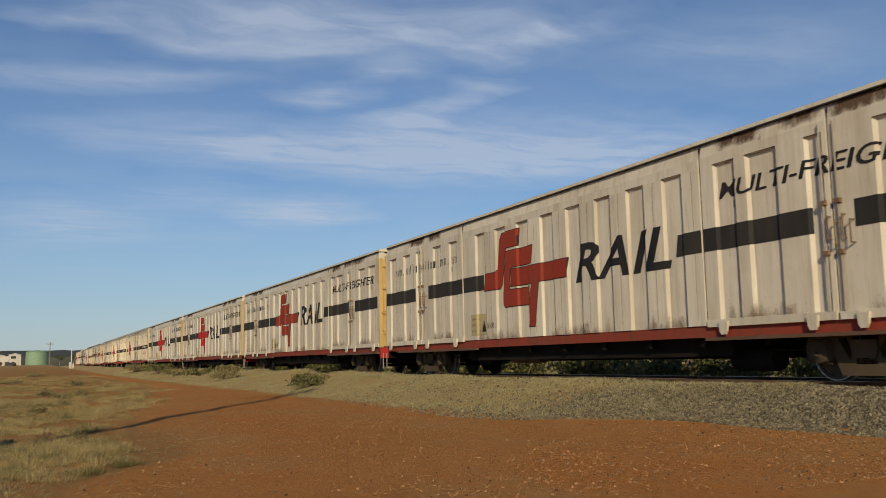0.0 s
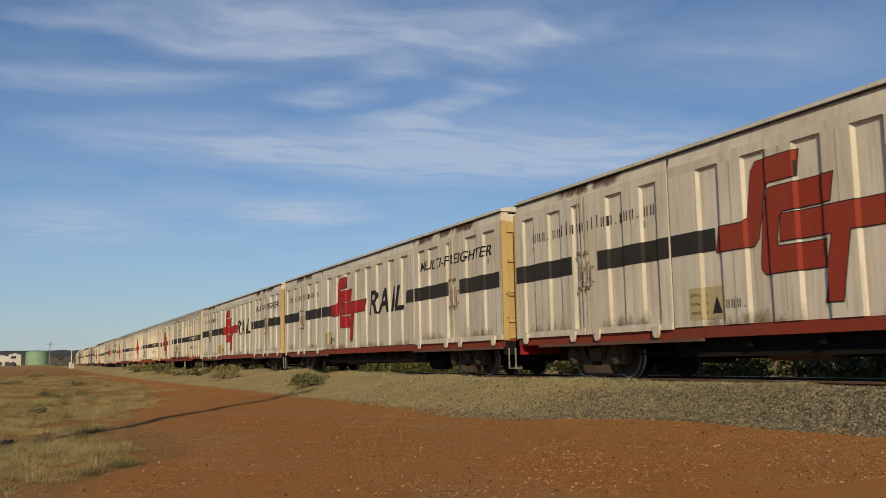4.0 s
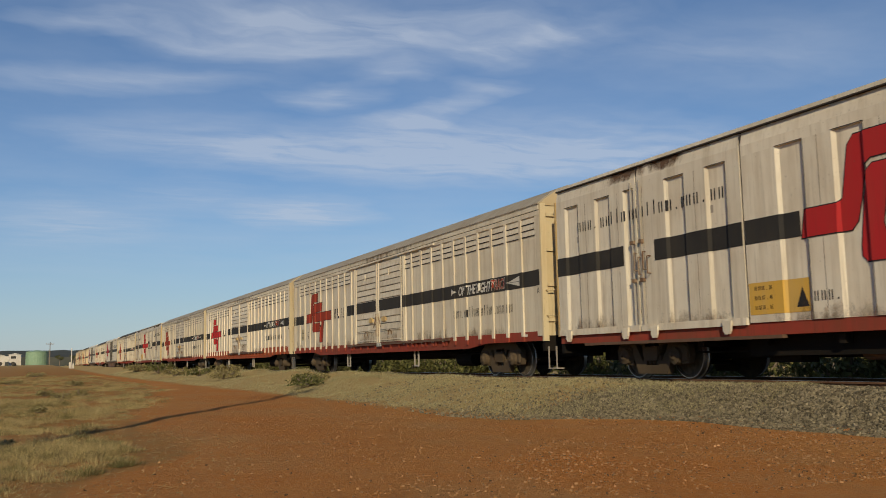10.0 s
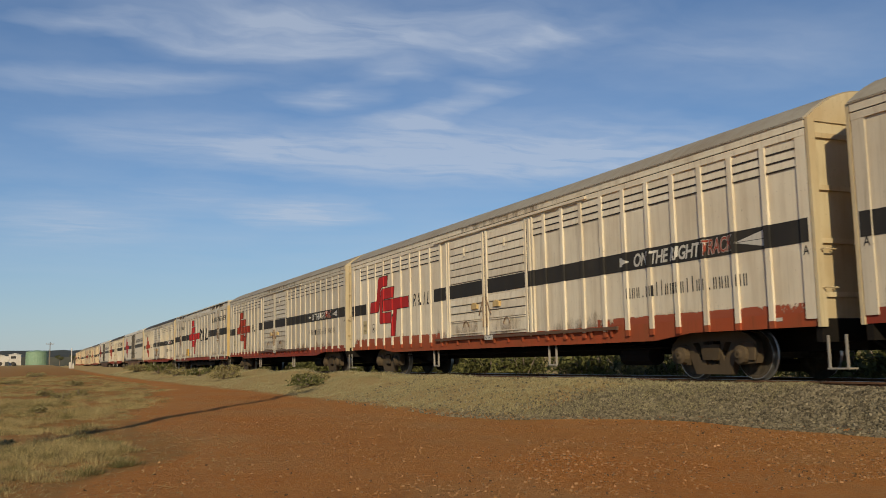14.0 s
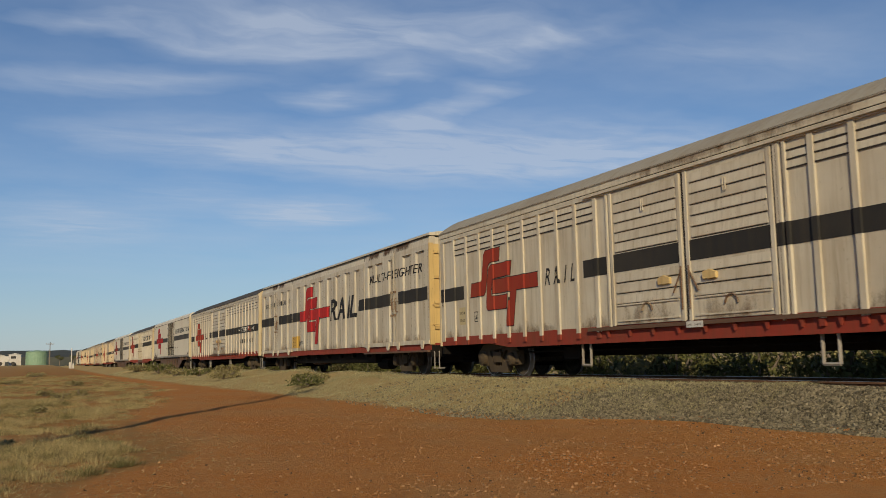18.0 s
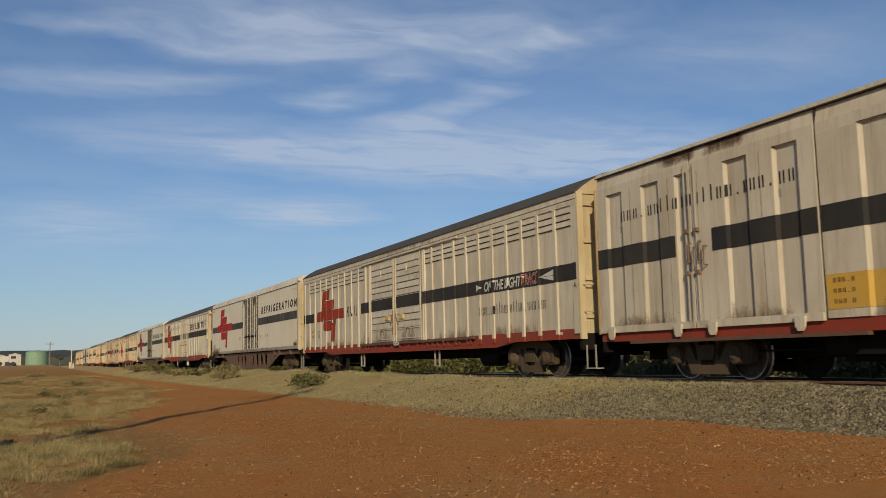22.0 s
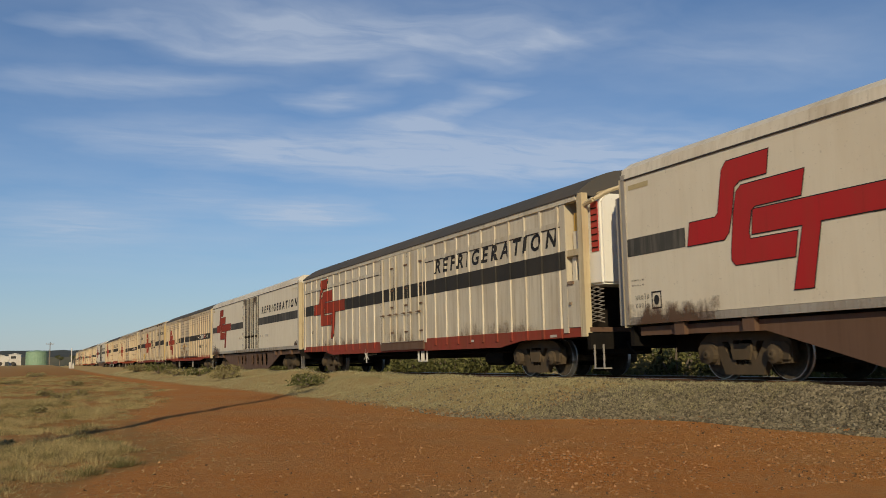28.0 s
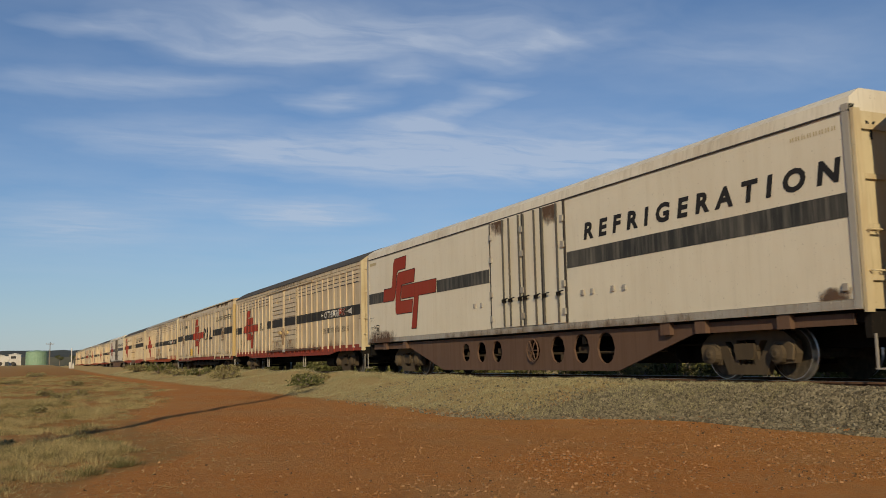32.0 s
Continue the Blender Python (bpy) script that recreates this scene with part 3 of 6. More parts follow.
    part("cant_panel", bm, CREAM, t)
    boxes("cant_filler", [(-HALF + 0.24, HALF - 0.03, 0.06, L - 0.06, ZH, ZT - 0.03)], CREAM, t)
    roof_part(t, L, ZT + 0.10, ZT + 0.22, CREAM, 0.06, lip=0.03, drop=0.075)
    for u, w in ((2.2, 0.75), (3.5, 0.5), (4.9, 0.6), (17.9, 0.6), (19.2, 0.7)):
        stain("rust_stain", u - w, u + w, ZH + 0.01, ZT, -HALF - 0.004, -HALF + 0.046, RUST_WASH, t, "ragged rusty stain under the roof edge")
    for a, b in mids + rights[:2] + lefts[1:]:
        mark("weld_line", [[(a - 0.30, Z0 + 0.11), (a - 0.292, Z0 + 0.11), (a - 0.292, ZP), (a - 0.30, ZP)]], [], 0.003, BROWN, t)
    boxes("gutter", [(-HALF - 0.012, -HALF + 0.10, 0.0, L, ZT + 0.003, ZT + 0.022)], SEAM_SHADE, t, "dark gutter line under the roof")
    # Dark lines along each pocket's edge and top paint in its shade.
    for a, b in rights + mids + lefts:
        mark("seam", [[(a - 0.014, Z0 + (0.11 if (a < 5.6 or a > 15.9) else 0.01)), (a - 0.004, Z0 + (0.11 if (a < 5.6 or a > 15.9) else 0.01)), (a - 0.004, ZP), (b, ZP), (b, ZP + 0.013), (a - 0.014, ZP + 0.013)]], [], 0.003, SEAM_SHADE, t)
    boxes("sill", [(-HALF + 0.03, HALF - 0.03, 0.0, L, 0.76, Z0 - 0.004)], RED, t, "red-painted side sill")
    for a, b in ((1.0, 5.9), (16.0, 20.8)):
        boxes("door_track", [(-HALF - 0.05, -HALF + 0.06, a - 0.9, b, 0.70, 0.758)], BROWN, t)
    boxes("floor_beam", [(-1.15, 1.15, 5.6, 16.2, 0.42, 0.755)], DARK, t)
    underframe(t, L, 0.755)
    stripe = [(0.12, 2.54), (3.36, 5.84), (5.91, 6.62), (14.66, 15.83), (15.90, 18.30), (19.30, 21.86)]
    for a, b in stripe:
        mark("stripe", [[(a + (0.0 if a != 5.91 else 0.0), 2.29), (b + (0.07 if abs(b - 6.62) < 0.01 else 0), 2.29), (b, 2.70), (a, 2.70)]], zones, 0.0, STRIPE, t, "charcoal painted stripe")
    emblem(14.64, mark_width, 1.22, 2.46, zones, 0.0, EMBLEM, t)
    lettering("lettering", "RAIL", 10.17, 2.10, 3.36, 0.84, zones, 0.0, LETTER, t, "black slanted word on the side", 0.28, 1.05, 0.024)
    lettering("lettering", "MULTI-FREIGHTER", 5.42, 3.18, 4.80, 0.29, zones, 0.0, LETTER, t, "black slanted words across the doors", 0.25, 1.02)
    lettering("lettering", "MULTI-FREIGHTER", 5.44, 3.18, 4.80, 0.29, zones, 0.0, LETTER, t, "black slanted words across the doors", 0.25, 1.02, 0.004, 0.003)
    bars("small_writing", 21.0, 3.20, 4.70, 0.30, 23, zones, 0.0, LETTER, t, "row of black letter bars")
    wide = mark_width > 4.3
    mark("label_plate", [[(15.82, 1.10), (14.56, 1.10), (14.56, 1.63), (15.82, 1.63)] if wide else [(15.40, 1.08), (14.52, 1.08), (14.52, 1.66), (15.40, 1.66)]], zones, 0.0, YELLOW, t, "yellow data label")
    for z in (1.18, 1.34, 1.50):
        bars("small_writing", 15.70 if wide else 15.34, z, 0.42, 0.10 if wide else 0.08, 5, zones, 0.004 - 0.008, LETTER, t, "dark bars on the data label")
    mark("warning_triangle", [[(14.84, 1.18), (14.58, 1.18), (14.71, 1.50)]], zones, -0.004, LETTER, t, "black triangle on the data label", 0.002)
    for a, b in ((5.92, 8.0), (8.0, 12.0), (12.0, 15.8), (16.0, 18.7), (19.0, 21.8), (0.1, 2.8), (3.1, 5.8)):
        lo = Z0 + (0.005 if 5.9 < a < 15.9 else 0.105)
        stain("grime", a, b, lo, lo + 0.34, -HALF - 0.004, -HALF - 0.004, GRIME_WASH, t, "brown grime along the bottom edge", False)
    bars("small_writing", 14.45, 1.25, 0.55, 0.22, 4, zones, 0.0, LETTER, t, "small dark data marks")
    end_wall(t, L, 0.97, ZH, YELLOW_END)
    for u in (-0.02, L - 0.10):
        # Black headstocks: the shade between coupled vans is put into their colour.
        boxes("headstock", [(-HALF + 0.05, HALF - 0.05, u, u + 0.12, 0.55, 0.90)], DARK, t)
    couplings(t, L)
    for u in (2.85, L - 2.85):
        bogie(t, u)
    bm = bmesh.new()
    rod(bm, (-0.85, 14.0, 0.55), (-0.85, 12.6, 0.55), 0.22, 14)
    part("air_tank", bm, BROWN, t)
    return t


def louvre_van():
    """Dusty cream van with proud ribs, louvred upper bays, double sliding doors and a red fish-bellied sill."""
    L, D, Z0, ZE, ZT = 22.18, 0.036, 1.10, 4.12, 4.715
    ZL = 3.87   # top of the louvred bays
    t = thing("louvre_van", "dusty cream louvred freight van with red sill and charcoal stripe", "rail wagon", "wagons of the train")
    boxes("body", [(-HALF + D, HALF - 0.02, 0.06, L - 0.06, Z0 - 0.10, ZE)], LOUVRE_CREAM, t, "dusty cream steel body")
    ribs = [0.95 + 0.79 * i for i in range(10)] + [14.05 + 0.80 * i for i in range(10)]
    zones = []
    bm = bmesh.new()
    prism(bm, [(-HALF - 0.008, -0.052), (-HALF - 0.008, 0.058), (-HALF + D, 0.058), (-HALF + D, -0.056)], "z", 0.0, ZL - 0.98)
    rib_me = mesh_of("rib", bm, LOUVRE_CREAM)
    bm = bmesh.new()
    # Dark strip on each rib's far side paints in its shadow line.
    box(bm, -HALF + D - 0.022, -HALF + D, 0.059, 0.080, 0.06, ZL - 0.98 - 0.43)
    rib_shade_me = mesh_of("rib_seam", bm, SEAM_SHADE)
    bm = bmesh.new()
    prism(bm, [(-HALF - 0.01, 0.0), (-HALF + D, 0.0), (-HALF + D, 0.12), (-HALF - 0.01, 0.12)], "y", -0.055, 0.055)
    foot_me = mesh_of("rib_foot", bm, RED)
    for u in ribs:
        r = new("rib", rib_me)
        r.parent, r.location = t, (0, u, 0.98)
        zones.append((u - 0.058, u + 0.068, -0.008, 0.004))
        s = new("rib_seam", rib_shade_me)
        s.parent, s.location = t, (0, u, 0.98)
        f = new("rib_foot", foot_me)
        f.parent, f.location = t, (0, u, 0.86)
    for u0, u1 in ((0.02, 0.24), (L - 0.24, L - 0.02), (8.80, 8.86)):
        boxes("corner_panel", [(-HALF + 0.005, -HALF + D, u0, u1, Z0 - 0.12, ZL)], LOUVRE_CREAM, t)
        zones.append((u0, u1, 0.005, 0.004))
    boxes("top_rail", [(-HALF, -HALF + D, 0.02, L - 0.02, ZL, ZL + 0.11)], LOUVRE_CREAM, t)
    boxes("cant_rail", [(-HALF - 0.012, -HALF + D, 0.02, L - 0.02, ZL + 0.125, ZE)], LOUVRE_CREAM, t)
    boxes("rail_seam", [(-HALF + 0.012, -HALF + D, 0.02, L - 0.02, ZL + 0.11, ZL + 0.125)], SEAM_SHADE, t)
    edges = [(0.24, 0.892)] + [(a + 0.060, b - 0.058) for a, b in zip(ribs[:10], ribs[1:10])] + [(8.12, 8.58)]
    edges += [(a + 0.060, b - 0.058) for a, b in zip(ribs[10:], ribs[11:])]
    slat_cache, slit_cache = {}, {}
    for a, b in edges:
        w = round(b - a, 2)
        if w not in slat_cache:
            bm = bmesh.new()
            prism(bm, [(-HALF + 0.012, 0.0), (-HALF + D, 0.0), (-HALF + D, 0.120), (-HALF + 0.030, 0.120)], "y", 0.0, w)
            slat_cache[w] = mesh_of("louvre_slat", bm, LOUVRE_CREAM)
            bm = bmesh.new()
            # Dark bar fills the open slot; its shade is in the colour.
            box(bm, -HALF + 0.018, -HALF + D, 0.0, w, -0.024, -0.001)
            slit_cache[w] = mesh_of("louvre_slot", bm, SEAM_SHADE)
        for k in range(3):
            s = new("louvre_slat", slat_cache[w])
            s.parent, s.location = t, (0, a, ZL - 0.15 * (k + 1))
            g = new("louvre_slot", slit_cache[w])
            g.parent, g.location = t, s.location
    # sliding doors
    for lo, hi in ((8.88, 11.10), (11.20, 13.50)):
        bm = bmesh.new()
        box(bm, -HALF + 0.012, -HALF + D, lo, hi, 1.10, 3.86)
        door = part("door", bm, LOUVRE_CREAM, t, "scuffed cream sliding door")
        for z in [3.72 - 0.205 * k for k in range(6)] + [2.06, 1.84, 1.62]:
            bm = bmesh.new()
            prism(bm, [(-HALF + 0.012, z - 0.10), (-HALF - 0.004, z - 0.092), (-HALF - 0.004, z - 0.07), (-HALF + 0.012, z + 0.07)], "y", lo + 0.16, hi - 0.16)
            part("pressing", bm, LOUVRE_CREAM, door)
            # Dark line under the pressing paints in the shade below it.
            boxes("pressing_seam", [(-HALF + 0.004, -HALF + 0.0115, lo + 0.16, hi - 0.16, z - 0.114, z - 0.101)], SEAM_SHADE, door)
        for u in (lo + 0.02, hi - 0.08):
            boxes("door_edge", [(-HALF - 0.016, -HALF + 0.012, u, u + 0.08, 1.08, 3.86)], LOUVRE_CREAM, door)
        for z in (1.16, 1.48):
            boxes("panel_bar", [(-HALF - 0.012, -HALF + 0.012, lo + 0.18, hi - 0.18, z, z + 0.03)], LOUVRE_CREAM, door)
        bm = bmesh.new()
        um = (lo + hi) / 2
        for k in range(7):
            a0, a1 = math.pi * k / 7, math.pi * (k + 1) / 7
            rod(bm, (-HALF - 0.01, um + 0.16 * math.cos(a0), 1.34 + 0.16 * math.sin(a0)), (-HALF - 0.01, um + 0.16 * math.cos(a1), 1.34 + 0.16 * math.sin(a1)), 0.018)
        part("door_ring", bm, RUST, door, "rusty pull ring")
        bm = bmesh.new()
        for du in (-0.03, 0.03):
            rod(bm, (-HALF - 0.03, um + du, 3.32), (-HALF - 0.03, um + du, 3.56), 0.012)
        rod(bm, (-HALF - 0.03, um + 0.03, 3.42), (-HALF - 0.03, um - 0.03, 3.42), 0.012)
        part("door_bracket", bm, LOUVRE_CREAM, door)
        bm = bmesh.new()
        meet = hi if lo < 10 else lo
        side = -1 if lo < 10 else 1
        rod(bm, (-HALF - 0.03, meet + side * 0.06, 2.02), (-HALF - 0.03, meet + side * 0.30, 1.62), 0.016)
        rod(bm, (-HALF - 0.03, meet + side * 0.06, 1.30), (-HALF - 0.03, meet + side * 0.06, 2.10), 0.016)
        part("door_lever", bm, RUST, door, "rusty door lever and rod")
        a, b = (hi - 0.80, hi - 0.44) if lo < 10 else (lo + 0.38, lo + 0.74)
        bm = bmesh.new()
        prism(bm, [(a, 1.80), (b, 1.80), (b, 1.94), ((a + b) / 2, 1.98), (a, 1.92)], "x", -HALF - 0.055, -HALF + 0.011)
        bmesh.ops.bevel(bm, geom=bm.edges[:], offset=0.012, segments=1, affect="EDGES")
        part("door_latch", bm, YELLOW_END, door, "dull yellow door latch")
    for u in (8.60, 8.74, 13.60):
        bm = bmesh.new()
        prism(bm, [(-HALF - 0.012, u - 0.015), (-HALF - 0.012, u + 0.04), (-HALF + D, u + 0.04), (-HALF + D, u - 0.025)], "z", 1.0, ZL)
        part("door_post", bm, LOUVRE_CREAM, t)
        # Painted shade strip beside the post, like those of the ribs.
        boxes("post_seam", [(-HALF + 0.002, -HALF + D, u + 0.041, u + 0.062, 1.1, ZL)], SEAM_SHADE, t)
        zones.append((u - 0.027, u + 0.044, -0.012, 0.004))
    for u in (8.87, 13.51):
        boxes("door_seal", [(-HALF + 0.004, -HALF + D - 0.002, u - 0.012, u + 0.012, 1.1, 3.86)], SEAM_SHADE, t)
    boxes("door_seal", [(-HALF + 0.015, -HALF + D - 0.002, 11.11, 11.19, 1.1, 3.86)], SEAM_SHADE, t)
    boxes("door_rail", [(-HALF - 0.05, -HALF + 0.0, 5.2, 14.4, 1.00, 1.07)], BROWN, t, "brown door runner rail")
    boxes("door_rail", [(-HALF - 0.05, -HALF + 0.0, 6.2, 14.4, 3.90, 3.96)], LOUVRE_CREAM, t)
    bm = bmesh.new()
    prism(bm, [(0.0, 1.09), (L, 1.09), (L, 0.86), (L - 3.0, 0.86), (L - 4.1, 0.74), (4.1, 0.74), (3.0, 0.86), (0.0, 0.86)], "x", -HALF + 0.035, -HALF + 0.10)
    part("sill", bm, RED, t, "red-painted fish-bellied side sill")
    bm = bmesh.new()
    prism(bm, [(0.0, 0.98), (0.10, 0.98), (0.05, 0.86)], "x", -HALF - 0.02, -HALF + 0.034)
    bracket_me = mesh_of("rail_bracket", bm, RED)
    for k in range(12):
        br = new("rail_bracket", bracket_me)
        br.parent, br.location = t, (0, 5.4 + k * 0.75, 0)
    boxes("floor", [(-HALF + 0.10, HALF - 0.05, 0.1, L - 0.1, 0.86, 0.98)], DARK, t)
    underframe(t, L, 0.86)
    for u in (7.9, 14.6):
        bm = bmesh.new()
        for a, b in (((-1.3, u, 0.80), (-1.3, u, 0.28)), ((-1.3, u, 0.28), (-1.3, u + 0.32, 0.28)), ((-1.3, u + 0.32, 0.28), (-1.3, u + 0.32, 0.80))):
            rod(bm, a, b, 0.03)
        part("foot_step", bm, BARE, t, "pale steel foot step")
    rt = roof_part(t, L, ZE + 0.03, ZT, DUSTY_ROOF, 0.0, 14)
    rt["label"] = "dusty pale grey arched steel roof"
    boxes("gutter", [(-HALF - 0.03, -HALF + 0.03, 0.02, L - 0.02, ZE + 0.002, ZE + 0.030)], SEAM_SHADE, t, "dark gutter line under the roof")
    for u in (0.0, L - 0.05):
        bm = bmesh.new()
        out = [(-HALF, ZE - 0.02)] + [((-1 + 2 * i / 14) * HALF, ZE + (ZT - ZE - 0.02) * (1 - abs(-1 + 2 * i / 14) ** 2.2)) for i in range(15)] + [(HALF, ZE - 0.02)]
        prism(bm, out, "y", u - 0.03, u + 0.08)
        part("end_arch", bm, CREAM_END, t)
    for a, b in ((0.07, 8.87), (8.90, 11.08), (11.22, 13.48), (13.64, 14.6), (20.65, 22.14)):
        drop = 0.06 if a > 20 else 0.0
        mark("stripe", [[(a, 2.18 - drop), (b, 2.18 - drop), (b, 2.56 - drop), (a, 2.56 - drop)]], zones, 0.012 if 8.8 < a < 13.0 else D, STRIPE, t, "charcoal painted stripe")
    emblem(20.22, 3.72, 1.28, 2.06, zones, D, EMBLEM, t)
    lettering("lettering", "RAIL", 16.25, 2.15, 1.30, 0.40, zones, D, LETTER, t, "small black slanted word", 0.28, 1.75, 0.008)
    lettering("lettering", "ON THE RIGHT", 4.62, 2.23, 2.02, 0.27, zones, D, PALE_LETTER, t, "pale slanted slogan on the stripe", 0.25, 0.92, 0.025, 0.005)
    lettering("lettering", "TRACK", 2.55, 2.23, 0.80, 0.29, zones, D, PALE_LETTER, t, "pale edge of the red slogan word", 0.25, 1.0, 0.034, 0.004)
    lettering("lettering", "TRACK", 2.53, 2.24, 0.76, 0.27, zones, D, FADED_EMBLEM, t, "dull red slanted slogan word on the stripe", 0.25, 1.0, 0.006, 0.007)
    mark("arrow", [[(1.72, 2.36), (1.05, 2.23), (1.05, 2.35)], [(1.72, 2.37), (1.05, 2.36), (1.05, 2.50)]], zones, D, PALE_LETTER, t, "pale arrowhead on the stripe", 0.005)
    bars("small_writing", 4.90, 1.61, 3.45, 0.30, 23, zones, D, LETTER, t, "row of black letter bars")
    mark("label_plate", [[(20.98, 1.42), (20.56, 1.42), (20.56, 1.90), (20.98, 1.90)]], zones, D, OLD_YELLOW, t, "rubbed yellow data label")
    for z in (1.50, 1.70):
        bars("small_writing", 20.95, z, 0.34, 0.11, 4, zones, D - 0.003, LETTER, t, "dark bars on the data label", "nn")
    mark("symbol", [[(5.10, 2.28), (5.02, 2.28), (5.02, 2.46), (5.10, 2.46)], [(4.98, 2.30), (4.76, 2.36), (4.98, 2.44)]], zones, D, PALE_LETTER, t, "small pale arrow mark on the stripe", 0.005)
    for u, z in ((0.20, 1.98), (22.10, 1.98)):
        lettering("lettering", "A", u, z, 0.12, 0.15, zones, D, LETTER, t, "small black end letter")
    mark("symbol_plate", [[(20.02, 1.46), (19.82, 1.46), (19.82, 1.48), (20.02, 1.48)], [(20.02, 1.72), (19.82, 1.72), (19.82, 1.74), (20.02, 1.74)], [(20.02, 1.48), (20.0, 1.48), (20.0, 1.72), (20.02, 1.72)], [(19.84, 1.48), (19.82, 1.48), (19.82, 1.72), (19.84, 1.72)],
                          [(19.98, 1.53), (19.86, 1.53), (19.92, 1.66)]], zones, D, LETTER, t, "small framed warning sign")
    boxes("number_plate", [(-HALF - 0.058, -HALF - 0.0505, 10.70, 11.15, 0.955, 1.07)], PALE_LETTER, t, "small white plate on the runner rail")
    bars("small_writing", 11.12, 0.985, 0.38, 0.055, 6, [], -0.054, LETTER, t, "dark bars on the white plate", "nn nnn")
    for u, w in ((6.5, 1.9), (13.9, 1.2), (21.4, 0.7)):
        stain("rust_stain", u - w, u + w, 1.092, 1.50, -HALF + D - 0.003, -HALF + D - 0.003, GRIME_WASH, t, "rusty dirt washed up above the sill", False)
    for u, w in ((3.2, 1.9), (17.5, 2.5)):
        stain("grime", u - w, u + w, 1.092, 1.45, -HALF + D - 0.003, -HALF + D - 0.003, GRIME_WASH, t, "brown grime above the sill", False)
    for lo, hi in ((8.95, 11.05), (11.25, 13.45)):
        stain("rust_stain", lo, hi, 1.11, 1.75, -HALF - 0.007, -HALF - 0.007, GRIME_WASH, t, "rusty dirt on the foot of the door", False)
    stain("rust_stain", 6.0, 14.2, ZL - 0.02, ZE, -HALF - 0.016, -HALF - 0.016, GRIME_WASH, t, "rust along the door runner")
    end_wall(t, L, 0.90, ZE, CREAM_END)
    for u in (-0.02, L - 0.10):
        # Headstock colour includes the shadow of the van ahead.
        boxes("headstock", [(-HALF + 0.05, HALF - 0.05, u, u + 0.12, 0.62, 0.98)], DARK, t)
    mark("label_plate", [[(1.05, 0.97), (0.75, 0.97), (0.75, 1.03), (1.05, 1.03)]], [], 0.03, PALE_LETTER, t, "small pale number plate")
    couplings(t, L)
    for u in (2.85, L - 2.85):
        bogie(t, u)
    return t


def reefer_container_van():
    """Smooth white insulated van on a brown fish-bellied frame with lightening holes."""
    L, Z0, ZE, ZT = 21.25, 1.08, 4.05, 4.29
    t = thing("insulated_van", "smooth white insulated freight van on a brown underframe with round holes", "rail wagon", "wagons of the train")
    boxes("body", [(-HALF + 0.005, HALF - 0.02, 0.06, L - 0.06, Z0 + 0.15, ZE)], WHITE, t, "smooth white insulated panels")
    boxes("bottom_band", [(-HALF - 0.012, HALF - 0.02, 0.04, L - 0.04, Z0, Z0 + 0.145)], BARE, t, "grey riveted lower band")
    bm = bmesh.new()
    for k in range(int(L / 0.22)):
        for z in (Z0 + 0.04, Z0 + 0.105):
            box(bm, -HALF - 0.02, -HALF - 0.011, 0.15 + k * 0.22, 0.175 + k * 0.22, z, z + 0.025)
    part("rivets", bm, BARE, t)["kind"] = "stuff"
    bm = bmesh.new()
    prism(bm, [(-HALF - 0.005, ZE), (-HALF + 0.03, ZE + 0.21), (-HALF + 0.25, ZT + 0.12), (HALF - 0.25, ZT + 0.12), (HALF - 0.02, ZE)], "y", 0.02, L - 0.02)
    part("roof", bm, CREAM, t, "cream chamfered roof panels")
    boxes("gutter", [(-HALF - 0.02, -HALF + 0.02, 0.02, L - 0.02, ZE - 0.022, ZE + 0.004)], SEAM_SHADE, t, "dark joint under the roof edge")
    for u in (0.02, L - 0.14):
        boxes("corner_post", [(-HALF - 0.02, -HALF + 0.12, u, u + 0.12, Z0, ZE + 0.1)], BARE, t, "grey riveted corner post")
    # doors
    for lo, hi in ((8.00, 9.00), (9.01, 9.90), (9.91, 11.62)):
        door = boxes("door", [(-HALF - 0.03, -HALF + 0.004, lo, hi, Z0 + 0.16, 4.02)], WHITE, t, "white insulated swing door")
        for u in ((lo + 0.25, hi - 0.12) if hi - lo < 1.2 else (lo + 0.12, lo + 0.62, hi - 0.75)):
            bm = bmesh.new()
            rod(bm, (-HALF - 0.06, u, Z0 + 0.18), (-HALF - 0.06, u, 3.99), 0.028)
            part("lock_rod", bm, ROOF_GREY, door, "dark grey lock rod")
            bm = bmesh.new()
            box(bm, -HALF - 0.10, -HALF - 0.031, u - 0.05, u + 0.05, 1.86, 1.95)
            rod(bm, (-HALF - 0.10, u, 1.93), (-HALF - 0.10, u - 0.26, 1.96), 0.016)
            part("door_handle", bm, DARK, door, "dark door handle")
    for u in (8.03, 9.93, 11.58):
        for z in (1.42, 2.05, 2.95, 3.55):
            boxes("hinge", [(-HALF - 0.07, -HALF - 0.004, u - 0.06, u + 0.06, z, z + 0.14)], BARE, t)
    for u in (7.985, 9.005, 9.905, 11.63):
        boxes("door_seal", [(-HALF - 0.034, -HALF + 0.004, u - 0.028, u + 0.028, Z0 + 0.16, 4.03)], SEAM_SHADE, t)
    boxes("door_seal", [(-HALF - 0.012, -HALF + 0.004, 7.96, 11.66, 4.024, 4.046)], SEAM_SHADE, t)
    mark("stripe", [[(0.06, 2.45), (7.93, 2.45), (7.93, 2.82), (0.06, 2.82)]], [], 0.005, WORN_STRIPE, t, "charcoal stripe with washed streaks")
    mark("stripe", [[(11.76, 2.45), (15.18, 2.45), (15.18, 2.81), (11.76, 2.81)]], [], 0.005, WORN_STRIPE, t, "charcoal stripe with washed streaks")
